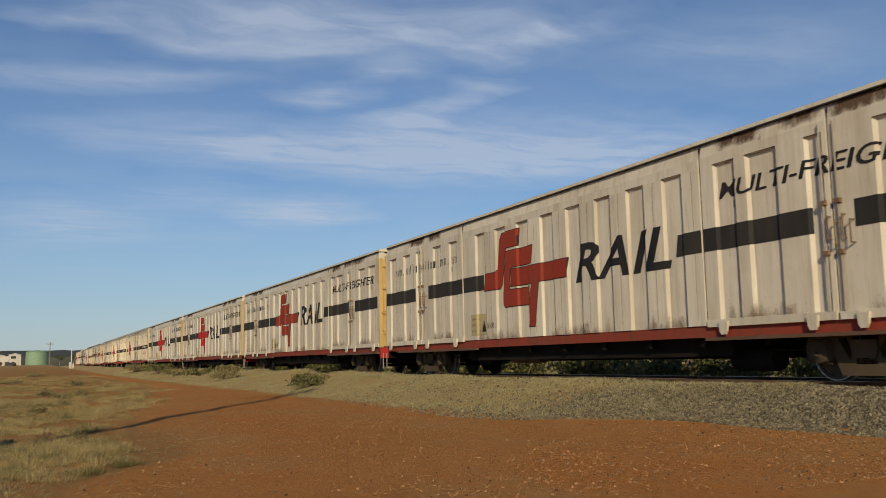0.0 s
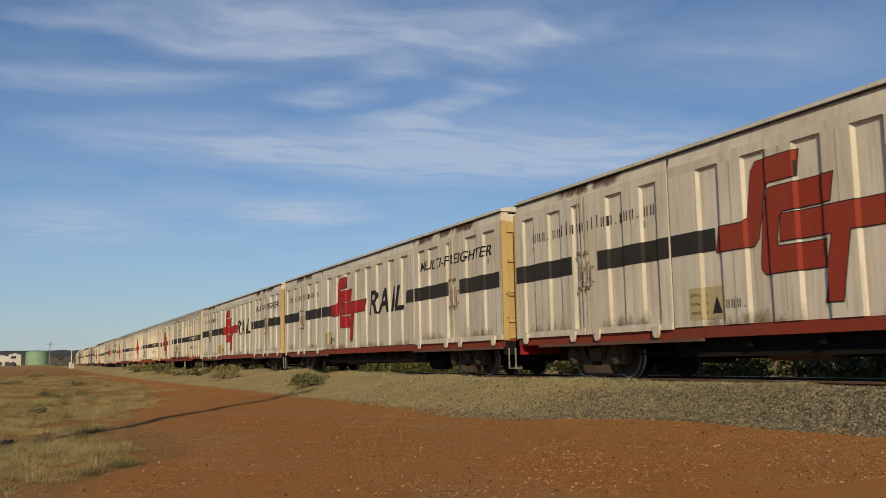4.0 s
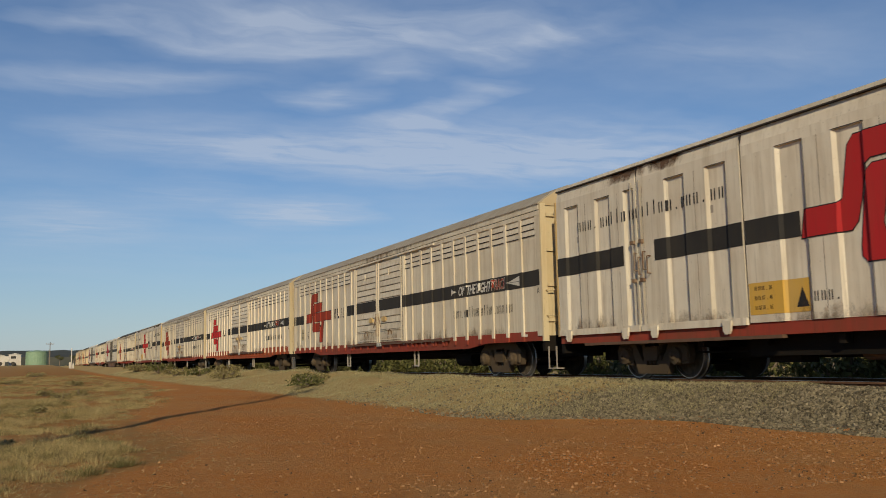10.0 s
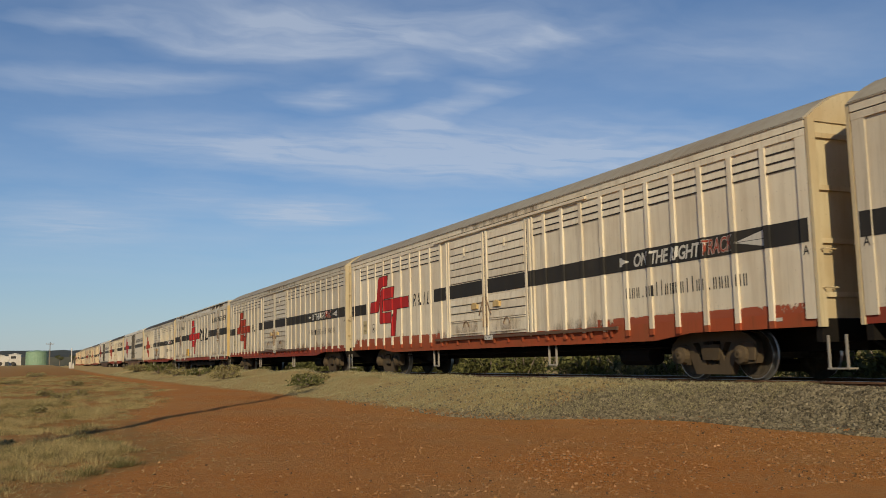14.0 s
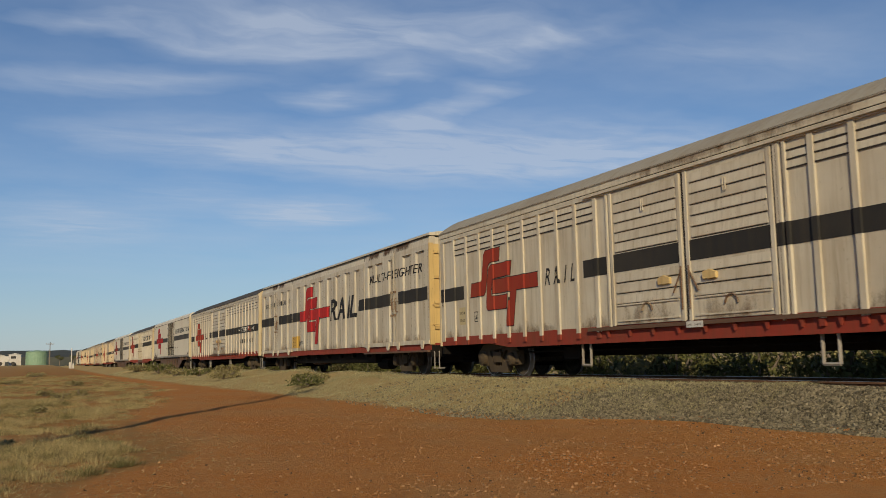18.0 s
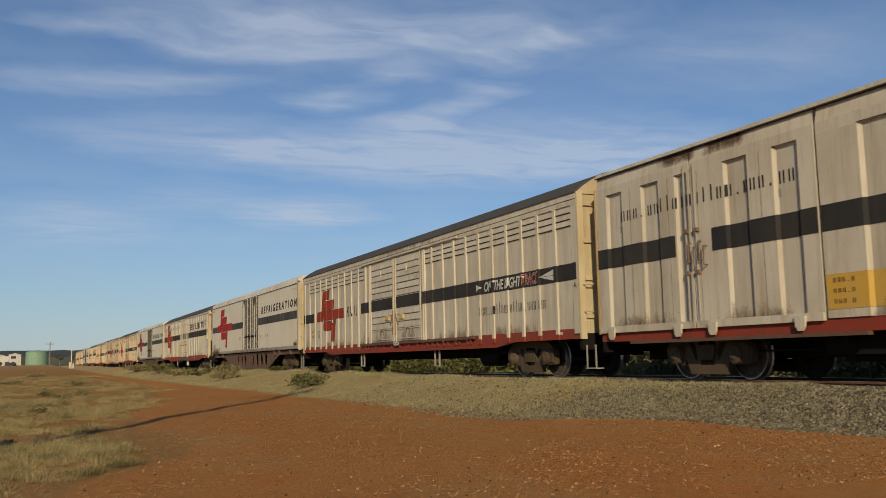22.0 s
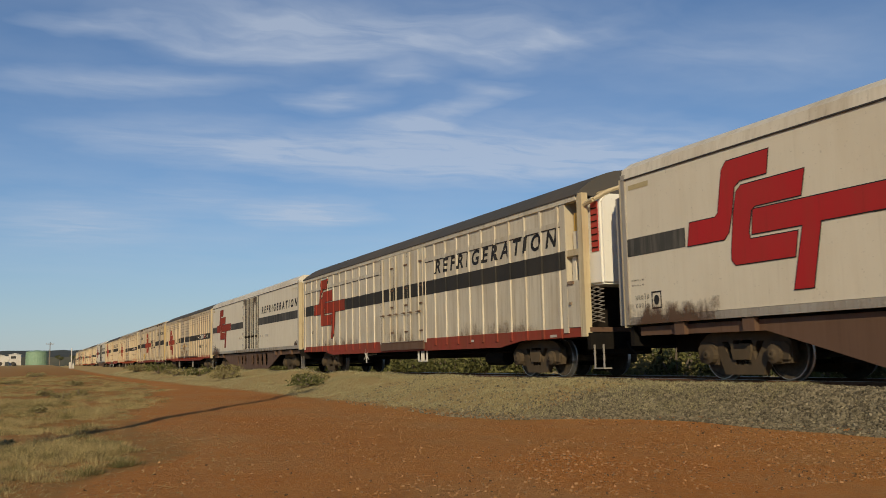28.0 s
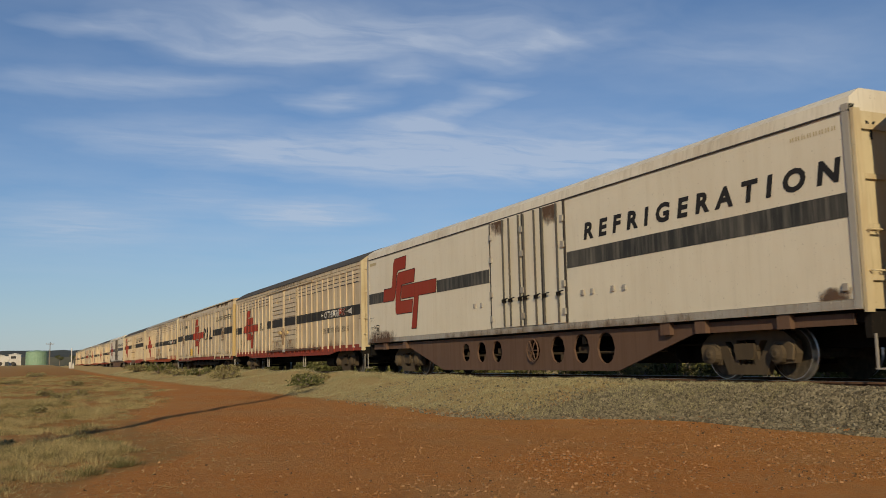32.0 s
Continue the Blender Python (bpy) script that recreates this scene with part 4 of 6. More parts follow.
    mark("stripe", [[(19.32, 2.45), (21.15, 2.45), (21.15, 2.81), (19.32, 2.81)]], [], 0.005, WORN_STRIPE, t, "charcoal stripe with washed streaks")
    emblem(19.25, 4.48, 1.46, 2.36, [], 0.005, EMBLEM, t)
    lettering("lettering", "REFRIGERATION", 7.22, 3.00, 7.0, 0.385, [], 0.005, LETTER, t, "black slanted word on the white side", 0.16, 1.75, 0.045)
    for u, w, z, h in ((8.6, 0.8, 4.0, 0.5), (11.2, 0.9, 4.0, 0.4), (0.5, 0.8, 1.235, 0.2)):
        x = -HALF - (0.033 if u > 8 else 0.004)
        if h > 0.3:
            stain("rust_stain", u - w / 2, u + w / 2, z - h, z, x, x, RUST_WASH, t, "brown rust run down the door")
        else:
            stain("rust_stain", max(0.15, u - w / 2), u + w / 2, z, z + h, x, x, RUST_WASH, t, "brown rust at the corner", False)
    bars("small_writing", 1.2, 3.80, 0.95, 0.10, 8, [], 0.005, OLD_YELLOW, t, "thin yellow label", "nnnnn")
    mark("label_plate", [[(21.0, 3.80), (20.35, 3.80), (20.35, 3.90), (21.0, 3.90)]], [], 0.005, OLD_YELLOW, t, "thin yellow strip label")
    for z in (1.40, 1.56):
        bars("small_writing", 20.92, z, 0.46, 0.13, 5, [], 0.005, LETTER, t, "dark number bars", "nnnin")
    for z in (1.84, 1.94):
        bars("small_writing", 21.02, z, 0.42, 0.05, 5, [], 0.005, WORN_STRIPE, t, "faint grey data marks")
    mark("symbol_plate", [[(20.40, 1.36), (20.10, 1.36), (20.10, 1.39), (20.40, 1.39)], [(20.40, 1.67), (20.10, 1.67), (20.10, 1.70), (20.40, 1.70)], [(20.40, 1.39), (20.37, 1.39), (20.37, 1.67), (20.40, 1.67)], [(20.13, 1.39), (20.10, 1.39), (20.10, 1.67), (20.13, 1.67)],
                          [(20.25 + 0.085 * math.cos(k * 0.628), 1.53 + 0.10 * math.sin(k * 0.628)) for k in range(10)]], [], 0.005, LETTER, t, "small square sign with a round mark")
    stain("dirt_stain", 18.4, 21.2, Z0 + 0.0, Z0 + 0.42, -HALF - 0.022, -HALF - 0.022, RUST_WASH, t, "brown mud stain low on the corner", False)
    stain("grime", 0.2, 18.0, Z0 + 0.0, Z0 + 0.26, -HALF - 0.022, -HALF - 0.022, GRIME_WASH, t, "brown grime on the riveted band", False)
    for u, z in ((12.24, 1.84), (12.66, 1.84), (7.33, 1.81), (6.96, 1.81), (6.20, 1.81), (5.80, 1.80), (0.30, 1.36)):
        boxes("vent_plug", [(-HALF - 0.03, -HALF + 0.006, u - 0.05, u + 0.05, z, z + 0.11)], BARE, t)
    # fish-bellied side frame with round holes
    bm = bmesh.new()
    out = [(0.3, 1.03), (L - 0.3, 1.03), (L - 0.3, 0.86), (L - 3.7, 0.84), (L - 6.2, 0.16), (6.3, 0.16), (3.9, 0.84), (0.3, 0.86)]
    holes = [(6.72, 0.33), (7.66, 0.32), (8.66, 0.31), (9.72, 0.26), (11.66, 0.28), (12.56, 0.27), (13.52, 0.25)]
    fish_side(bm, out, holes, 0.64, -HALF + 0.12, -HALF + 0.17)
    part("side_frame", bm, BROWN, t, "brown fish-bellied frame with round holes")
    for u in (1.6, 3.6, 4.6, L - 1.6, L - 3.4):
        boxes("bolster_bracket", [(-HALF + 0.02, -HALF + 0.12, u - 0.14, u + 0.14, 0.84, 1.07)], BROWN, t)
    bm = bmesh.new()
    for k in range(16):
        a0, a1 = 2 * math.pi * k / 16, 2 * math.pi * (k + 1) / 16
        rod(bm, (-HALF + 0.06, 9.72 + 0.27 * math.cos(a0), 0.64 + 0.27 * math.sin(a0)), (-HALF + 0.06, 9.72 + 0.27 * math.cos(a1), 0.64 + 0.27 * math.sin(a1)), 0.018, 5)
    for k in range(6):
        a = math.pi * k / 3
        rod(bm, (-HALF + 0.06, 9.72, 0.64), (-HALF + 0.06, 9.72 + 0.27 * math.cos(a), 0.64 + 0.27 * math.sin(a)), 0.014, 5)
    part("hand_brake_wheel", bm, BROWN, t, "brown spoked hand-brake wheel")
    boxes("underfloor_beam", [(-0.5, 0.5, 4.5, L - 4.5, 0.30, 0.85), (-HALF + 0.2, HALF - 0.1, 0.1, L - 0.1, 0.90, 1.07)], DARK, t)
    underframe(t, L, 0.90)
    end_wall(t, L, 1.08, ZE, CREAM_END)
    for u in (-0.02, L - 0.10):
        # Blackened headstocks, with the shade of the gap in the colour.
        boxes("headstock", [(-HALF + 0.10, HALF - 0.10, u, u + 0.12, 0.66, 1.04)], DARK, t)
    boxes("machinery_cabinet", [(-HALF + 0.14, HALF - 0.3, L + 0.002, L + 0.40, 1.08, 3.75)], BARE, t, "dark grey end cabinet")
    # brake gear that shows through the holes
    bm = bmesh.new()
    for u, w, z in ((6.5, 0.25, 0.42), (7.75, 0.3, 0.62), (8.6, 0.22, 0.46), (11.7, 0.25, 0.66), (12.5, 0.28, 0.48), (13.6, 0.2, 0.60)):
        box(bm, -HALF + 0.30, -HALF + 0.42, u - w, u + w, z - 0.07, z + 0.07)
    rod(bm, (-HALF + 0.36, 5.0, 0.55), (-HALF + 0.36, 15.5, 0.55), 0.03)
    part("brake_rigging", bm, BOGIE, t, "dusty brake rigging behind the round holes")
    bm = bmesh.new()
    for pts in ([(-1.15, 3.90), (-1.10, 3.90), (-1.02, 3.76), (-1.05, 3.74)], [(-0.94, 3.90), (-0.99, 3.90), (-1.07, 3.76), (-1.04, 3.74)], [(-1.065, 3.76), (-1.02, 3.76), (-1.02, 3.62), (-1.065, 3.62)]):
        prism(bm, pts, "y", -0.012, -0.002)
    part("end_letter", bm, LETTER, t, "black end letter on the cream end wall")
    couplings(t, L)
    for u in (2.85, L - 2.85):
        bogie(t, u)
    return t


def fish_side(bm, outline, holes, zc, x0, x1):
    """A plate between two x with real round holes, built as columns round each hole."""
    def lower(u):
        pts = sorted([outline[2], outline[3], outline[4], outline[5], outline[6], outline[7]])
        for (a, za), (b, zb) in zip(pts, pts[1:]):
            if a <= u <= b:
                return za + (zb - za) * (u - a) / (b - a)
        return pts[-1][1]
    top, u_ends = outline[0][1], sorted(holes)
    cuts, u = [], outline[0][0]
    for c, r in u_ends:
        cuts.append((u, c - r))
        u = c + r
    cuts.append((u, outline[1][0]))
    knots = sorted(p[0] for p in outline[2:])
    for a, b in cuts:
        us = [a] + [k for k in knots if a < k < b] + [b]
        for p, q in zip(us, us[1:]):
            prism(bm, [(p, lower(p)), (q, lower(q)), (q, top), (p, top)], "x", x0, x1)
    for c, r in u_ends:
        n = 8
        for k in range(n):
            p, q = c - r + 2 * r * k / n, c - r + 2 * r * (k + 1) / n
            hp, hq = math.sqrt(max(0, r * r - (p - c) ** 2)), math.sqrt(max(0, r * r - (q - c) ** 2))
            prism(bm, [(p, zc + hp), (q, zc + hq), (q, top), (p, top)], "x", x0, x1)
            prism(bm, [(p, lower(p)), (q, lower(q)), (q, zc - hq), (p, zc - hp)], "x", x0, x1)


def ribbed_reefer():
    """Ribbed cream refrigerated van with a red sill and an exposed white cooling unit at its front end."""
    L, D, Z0, ZE, ZT = 22.5, 0.036, 1.12, 4.08, 4.70
    t = thing("refrigerated_van", "ribbed cream refrigerated van with red sill and white cooling unit", "rail wagon", "wagons of the train")
    boxes("body", [(-HALF + D, HALF - 0.02, 0.80, L - 0.06, Z0 - 0.10, ZE)], LOUVRE_CREAM, t, "cream ribbed steel body")
    ribs = [1.12 + 0.785 * i for i in range(10)] + [13.50 + 0.785 * i for i in range(11)]
    zones = []
    bm = bmesh.new()
    prism(bm, [(-HALF - 0.006, 0.0), (-HALF + D, -0.02), (-HALF + D, 0.21), (-HALF - 0.006, 0.21)], "y", -0.052, 0.052)
    foot_me = mesh_of("rib_foot", bm, RED)
    bm = bmesh.new()
    # Strip of painted shadow for the far side of every rib.
    box(bm, -HALF + D - 0.022, -HALF + D, 0.047, 0.066, 0.12, ZE - 0.14 - 1.0)
    rib_shade_me = mesh_of("rib_seam", bm, SEAM_SHADE)
    bm = bmesh.new()
    prism(bm, [(-HALF, -0.034), (-HALF, 0.046), (-HALF + D, 0.046), (-HALF + D, -0.046)], "z", 0.0, ZE - 0.14 - 1.0)
    rib_me = mesh_of("rib", bm, LOUVRE_CREAM)
    for u in ribs:
        r = new("rib", rib_me)
        r.parent, r.location = t, (0, u, 1.0)
        f = new("rib_foot", foot_me)
        f.parent, f.location = t, (0, u, 0.90)
        s = new("rib_seam", rib_shade_me)
        s.parent, s.location = t, (0, u, 1.0)
        zones.append((u - 0.050, u + 0.056, 0.0, 0.004))
    boxes("top_rail", [(-HALF - 0.01, -HALF + D, 0.3, L - 0.02, ZE - 0.14, ZE)], LOUVRE_CREAM, t)
    for a, b in ((0.84, 8.9), (12.9, 22.3)):
        boxes("mid_rail", [(-HALF + 0.01, -HALF + D, a, b, 3.45, 3.57)], LOUVRE_CREAM, t)
        boxes("rail_seam", [(-HALF + D - 0.018, -HALF + D, a, b, 3.428, 3.449)], SEAM_SHADE, t)
    mark("emblem_bar", [[(18.96, 3.45), (19.86, 3.45), (19.86, 3.57), (18.96, 3.57)]], zones, 0.006, EMBLEM, t, "red paint carried over the rail")
    for u0, u1 in ((0.78, 0.98), (L - 0.24, L - 0.02), (8.86, 9.02), (12.72, 12.86)):
        boxes("corner_panel", [(-HALF + 0.005, -HALF + D, u0, u1, Z0 - 0.12, ZE - 0.14)], LOUVRE_CREAM, t)
        zones.append((u0, u1, 0.005, 0.004))
    for lo, hi in ((9.04, 10.26), (10.28, 11.48), (11.50, 12.70)):
        door = boxes("door", [(-HALF - 0.01, -HALF + D, lo, hi, 1.06, 3.93)], LOUVRE_CREAM, t, "cream insulated swing door")
        for u in (lo + 0.25, hi - 0.28):
            bm = bmesh.new()
            rod(bm, (-HALF - 0.04, u, 1.08), (-HALF - 0.04, u, 3.90), 0.026)
            part("lock_rod", bm, LOUVRE_CREAM, door)
            # Dark strip on the door puts the rod's shadow into the colour.
            boxes("rod_seam", [(-HALF - 0.016, -HALF - 0.0105, u + 0.024, u + 0.062, 1.10, 3.88)], SEAM_SHADE, door, "dark strip painted as shade beside the rod")
            bm = bmesh.new()
            box(bm, -HALF - 0.08, -HALF - 0.011, u - 0.035, u + 0.035, 1.94, 2.00)
            rod(bm, (-HALF - 0.08, u + 0.15, 1.97), (-HALF - 0.08, u - 0.22, 1.97), 0.016)
            part("door_handle", bm, RUST, door, "rusty door handle")
        for z in (1.35, 2.2, 2.75, 3.5):
            boxes("hinge", [(-HALF - 0.05, -HALF - 0.011, lo + 0.01, lo + 0.20, z, z + 0.045)], BROWN, door)
        boxes("door_seal", [(-HALF - 0.012, -HALF + D - 0.002, hi + 0.001, hi + 0.019, 1.06, 3.93)], SEAM_SHADE, t)
        boxes("door_sill", [(-HALF - 0.016, -HALF + D - 0.002, lo, hi, 1.03, 1.058)], BROWN, t)
    bm = bmesh.new()
    prism(bm, [(0.3, 1.11), (L, 1.11), (L, 0.90), (L - 3.0, 0.88), (L - 4.1, 0.74), (4.1, 0.74), (3.0, 0.88), (0.3, 0.90)], "x", -HALF + 0.03, -HALF + 0.09)
    part("sill", bm, RED, t, "red-painted side sill")
    boxes("step_board", [(-HALF - 0.03, -HALF + 0.028, 9.0, 12.75, 0.80, 1.02)], BROWN, t)
    boxes("floor", [(-HALF + 0.10, HALF - 0.05, 0.1, L - 0.1, 0.88, 0.99)], DARK, t)
    underframe(t, L, 0.88)
    for u in (9.05, 9.45):
        bm = bmesh.new()
        for p, q in (((-1.34, u, 0.86), (-1.34, u, 0.42)), ((-1.34, u, 0.42), (-1.34, u + 0.26, 0.42)), ((-1.34, u + 0.26, 0.42), (-1.34, u + 0.26, 0.86))):
            rod(bm, p, q, 0.03)
        part("foot_step", bm, PALE_LETTER, t, "white steel foot step")
    bm = bmesh.new()
    for k in range(3):
        c, sn = 0.26 * math.cos(0.5 + k * math.pi / 3), 0.26 * math.sin(0.5 + k * math.pi / 3)
        rod(bm, (-1.40, 14.41 - c, 0.66 - sn), (-1.40, 14.41 + c, 0.66 + sn), 0.024)
    rod(bm, (-1.42, 14.41, 0.66), (-1.0, 14.41, 0.70), 0.03)
    part("hand_brake_wheel", bm, PALE_LETTER, t, "white spoked hand-brake wheel")
    rt = roof_part(t, L - 0.2, ZE, ZT, ROOF_GREY, 0.0, 14)
    rt["label"], rt.location = "grey arched steel roof", (0, 0.2, 0)
    for a, b in ((0.80, 9.01), (9.05, 10.25), (10.29, 11.47), (11.51, 12.69), (12.73, 16.7), (21.0, 22.35)):
        mark("stripe", [[(a, 2.44), (b, 2.44), (b, 2.86), (a, 2.86)]], zones, -0.012 if 9.04 < a < 12.7 else D, STRIPE, t, "charcoal painted stripe")
    emblem(20.96, 4.3, 1.40, 2.43, zones, D, EMBLEM, t)
    lettering("lettering", "REFRIGERATION", 8.15, 3.01, 7.0, 0.42, zones, D, LETTER, t, "black slanted word behind the ribs", 0.22, 1.55, 0.03)
    bars("small_writing", 21.35, 1.66, 0.4, 0.16, 4, zones, D, LETTER, t, "small dark data marks")
    for u in (1.3, 5.6):
        mark("label_plate", [[(u + 0.3, 0.92), (u, 0.92), (u, 0.98), (u + 0.3, 0.98)]], [], 0.022, PALE_LETTER, t, "small pale plate on the sill")
    for u, w in ((4.5, 3.4), (18.0, 4.2)):
        stain("grime", u - w, u + w, 1.115, 1.55, -HALF + D - 0.003, -HALF + D - 0.003, GRIME_WASH, t, "brown grime above the sill", False)
    stain("rust_stain", 9.1, 12.7, 1.07, 1.7, -HALF - 0.013, -HALF - 0.013, GRIME_WASH, t, "rusty dirt on the foot of the doors", False)
    # open machinery end
    boxes("end_frame", [(-HALF, -HALF + 0.16, 0.06, 0.26, 0.9, ZE), (-HALF + 0.02, -HALF + 0.14, 0.26, 0.78, 2.72, 2.86), (-HALF + 0.02, -HALF + 0.14, 0.26, 0.78, ZE - 0.14, ZE - 0.002)], CREAM_END, t, "cream machinery-bay frame")
    boxes("bay_panel", [(-HALF + 0.01, -HALF + 0.05, 0.28, 0.78, 1.12, 2.15)], LOUVRE_CREAM, t)
    boxes("bay_back", [(-HALF + 0.5, HALF - 0.05, 0.70, 0.78, 1.0, ZE)], DARK, t)
    boxes("bay_tank", [(-HALF + 0.20, -HALF + 0.5, 0.46, 0.69, 3.30, 3.72)], YELLOW, t, "yellow tank in the machinery bay")
    boxes("bay_box", [(-HALF + 0.16, -HALF + 0.5, 0.40, 0.69, 2.87, 3.29), (-HALF + 0.12, -HALF + 0.4, 0.56, 0.70, 2.16, 2.70)], WHITE, t, "white box in the machinery bay")
    boxes("bay_latch", [(-HALF - 0.03, -HALF + 0.01, 0.50, 0.72, 2.08, 2.15), (-HALF - 0.03, -HALF + 0.005, 0.60, 0.68, 1.62, 1.68)], RUST, t, "rusty bay latch")
    boxes("bay_floor", [(-HALF + 0.1, HALF - 0.1, 0.05, 0.78, 1.0, 1.1)], BROWN, t)
    bm = bmesh.new()
    prism(bm, [(-HALF + 0.22, 2.02), (-HALF + 0.22, 3.86), (-HALF + 0.34, 4.02), (HALF - 0.34, 4.02), (HALF - 0.22, 3.86), (HALF - 0.22, 2.02)], "y", -0.34, 0.55)
    bmesh.ops.bevel(bm, geom=bm.edges[:], offset=0.05, segments=2, affect="EDGES", clamp_overlap=True)
    unit = part("cooling_unit", bm, UNIT_WHITE, t, "glossy white refrigeration unit")
    boxes("grille", [(-HALF + 0.20, -HALF + 0.219, -0.24, 0.02, 2.75, 3.85)], LENS_RED, unit, "red louvred side grille")
    for k in range(7):
        boxes("grille_slot", [(-HALF + 0.185, -HALF + 0.2, -0.22, 0.0, 2.82 + k * 0.145, 2.845 + k * 0.145)], DARK, unit)
    bm = bmesh.new()
    for k in range(9):
        rod(bm, (-HALF + 0.30, -0.22, 1.2 + 0.09 * k), (-HALF + 0.30, 0.32, 1.3 + 0.09 * k), 0.012, 4)
        rod(bm, (-HALF + 0.30, -0.22, 1.3 + 0.09 * k), (-HALF + 0.30, 0.32, 1.2 + 0.09 * k), 0.012, 4)
    part("wire_guard", bm, BARE, t, "crossed wire guard")["kind"] = "stuff"
    bm = bmesh.new()
    n = 12
    for k in range(n):
        a, b = -1 + 2 * k / n, -1 + 2 * (k + 1) / n
        rod(bm, (a * 1.38, -0.30, 3.86 + 0.40 * (1 - abs(a) ** 2.2)), (b * 1.38, -0.30, 3.86 + 0.40 * (1 - abs(b) ** 2.2)), 0.05)
    for s in (-1, 1):
        rod(bm, (s * 1.38, -0.30, 3.86), (s * 1.38, 0.12, 3.80), 0.05)
        rod(bm, (s * 0.9, -0.30, 4.10), (s * 0.9, 0.3, 4.10), 0.05)
    part("roof_hoop", bm, CREAM_END, t, "curved cream roof hoop over the unit")["kind"] = "stuff"
    for u in (L,):
        boxes("end_wall", [(-HALF + 0.12, HALF - 0.12, u - 0.06, u, 0.95, ZE)], CREAM_END, t)
    for u in (-0.02, L - 0.10):
        # Shade under the van end is painted into the headstock colour.
        boxes("headstock", [(-HALF + 0.05, HALF - 0.05, u, u + 0.12, 0.62, 0.98)], DARK, t)
    couplings(t, L)
    for u in (2.85, L - 2.85):
        bogie(t, u)
    return t


# ---- the train: kinds from its head to its tail, and where each van's front stands at 0 s ----
TRAIN = [("pocket", 6.91), ("pocket", 29.55), ("pocket", 52.19), ("pocket_wide", 74.83), ("louvre", 97.47), ("louvre", 120.50), ("louvre", 143.46), ("pocket_wide", 166.48),
         ("louvre", 189.15), ("insulated", 212.23), ("ribbed", 234.90), ("insulated", 258.18), ("louvre", 280.2), ("pocket_wide", 303.4), ("louvre", 326.1), ("ribbed", 349.4),
         ("insulated", 373.2), ("louvre", 395.3), ("louvre", 418.6), ("pocket_wide", 441.9), ("louvre", 464.6), ("louvre", 487.9), ("pocket_wide", 511.2)]


def travelled(t):
    return 7.95 * t - 0.0055 * t * t


def on_line(y):
    """Place and heading on the line at a distance y along it."""
    if y <= STRAIGHT:
        return pose(TRACK_X, y, RAIL_Z)
    a = (y - STRAIGHT) / BEND
    return pose(TRACK_X + BEND * (1 - math.cos(a)), STRAIGHT + BEND * math.sin(a), RAIL_Z, 0, 0, -math.degrees(a))


DULL = (6.91, 29.55, 97.47, 143.46, 189.15, 234.90, 258.18)
WORN = (143.46, 166.48, 189.15, 234.90)
CHIPPED = (120.50, 326.1, 418.6)


def repaint(ob, material):
    ob.material_slots[0].link = "OBJECT"
    ob.material_slots[0].material = material


def build_train():
    makers = {"pocket": pocket_van, "pocket_wide": lambda: pocket_van(4.44), "louvre": louvre_van, "insulated": reefer_container_van, "ribbed": ribbed_reefer}
    first, vans = {}, []
    for kind, y in TRAIN:
        if kind not in first:
            first[kind] = makers[kind]()
            first[kind].matrix_basis = on_line(y)
            vans.append((first[kind], y))
        else:
            van = copy_thing(first[kind], on_line(y))
            if kind == "insulated":
                for o in van.children:
                    if o.name.startswith("emblem"):
                        o.location.y += 0.42
            # Far vans: streaked cream with the orange tint of distance haze mixed in.
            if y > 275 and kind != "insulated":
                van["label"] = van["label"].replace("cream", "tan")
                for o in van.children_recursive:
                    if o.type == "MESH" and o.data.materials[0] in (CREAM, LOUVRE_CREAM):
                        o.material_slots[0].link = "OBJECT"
                        o.material_slots[0].material = HAZED_CREAM
            if kind == "louvre" and y in (189.15, 280.2, 395.3):
                for o in van.children:
                    if o.name.startswith("roof"):
                        o.material_slots[0].link = "OBJECT"
                        o.material_slots[0].material = ROOF_GREY
                        o["label"] = "dark grey arched steel roof"
            vans.append((van, y))
    for van, y in vans:
        wide = y in (74.83, 166.48) or y > 300
        for o in van.children:
            # Past 275 m the dull red also paints in the haze of distance.
            if o.name.startswith("emblem_bar") and (y in DULL or y > 275):
                repaint(o, FADED_EMBLEM)
            if y in CHIPPED and o.name.startswith("body"):
                for a, b in ((0.2, 6.0), (13.9, 22.1)):
                    stain("paint_chip", a, b, 1.088, 1.24, -HALF + 0.032, -HALF + 0.032, CHIP_WASH, van, "ragged orange-red paint edge above the sill", False)
            if y in CHIPPED and o.name.startswith(("sill", "rib_foot", "rail_bracket")):
                repaint(o, CHIPPED_RED)
            coat = WORN_CREAM if y in WORN else CLEAN_CREAM if y == 120.50 else None
            if coat and o.type == "MESH" and o.data.materials[0] in (CREAM, LOUVRE_CREAM):
                repaint(o, coat)
                for q in o.children:
                    if q.data.materials[0] in (CREAM, LOUVRE_CREAM):
                        repaint(q, coat)
            if van.name.startswith("boxcar"):
                if o.name.startswith("headstock") and y == 29.55:
                    repaint(o, EMBLEM)
                if o.name.startswith("label_plate") and not wide:
                    repaint(o, OLD_YELLOW)
    return vans


# ---- the ground ----
def smooth(a, b, x):
    t = min(1.0, max(0.0, (x - a) / (b - a)))
    return t * t * (3 - 2 * t)


def toe(y):
    """Where the foot of the embankment meets the flat, on the near side."""
    return 9.75 - 2.35 * smooth(11.0, 15.5, y) + 0.25 * noise.noise(Vector((0.0, y * 0.35, 3.0)))


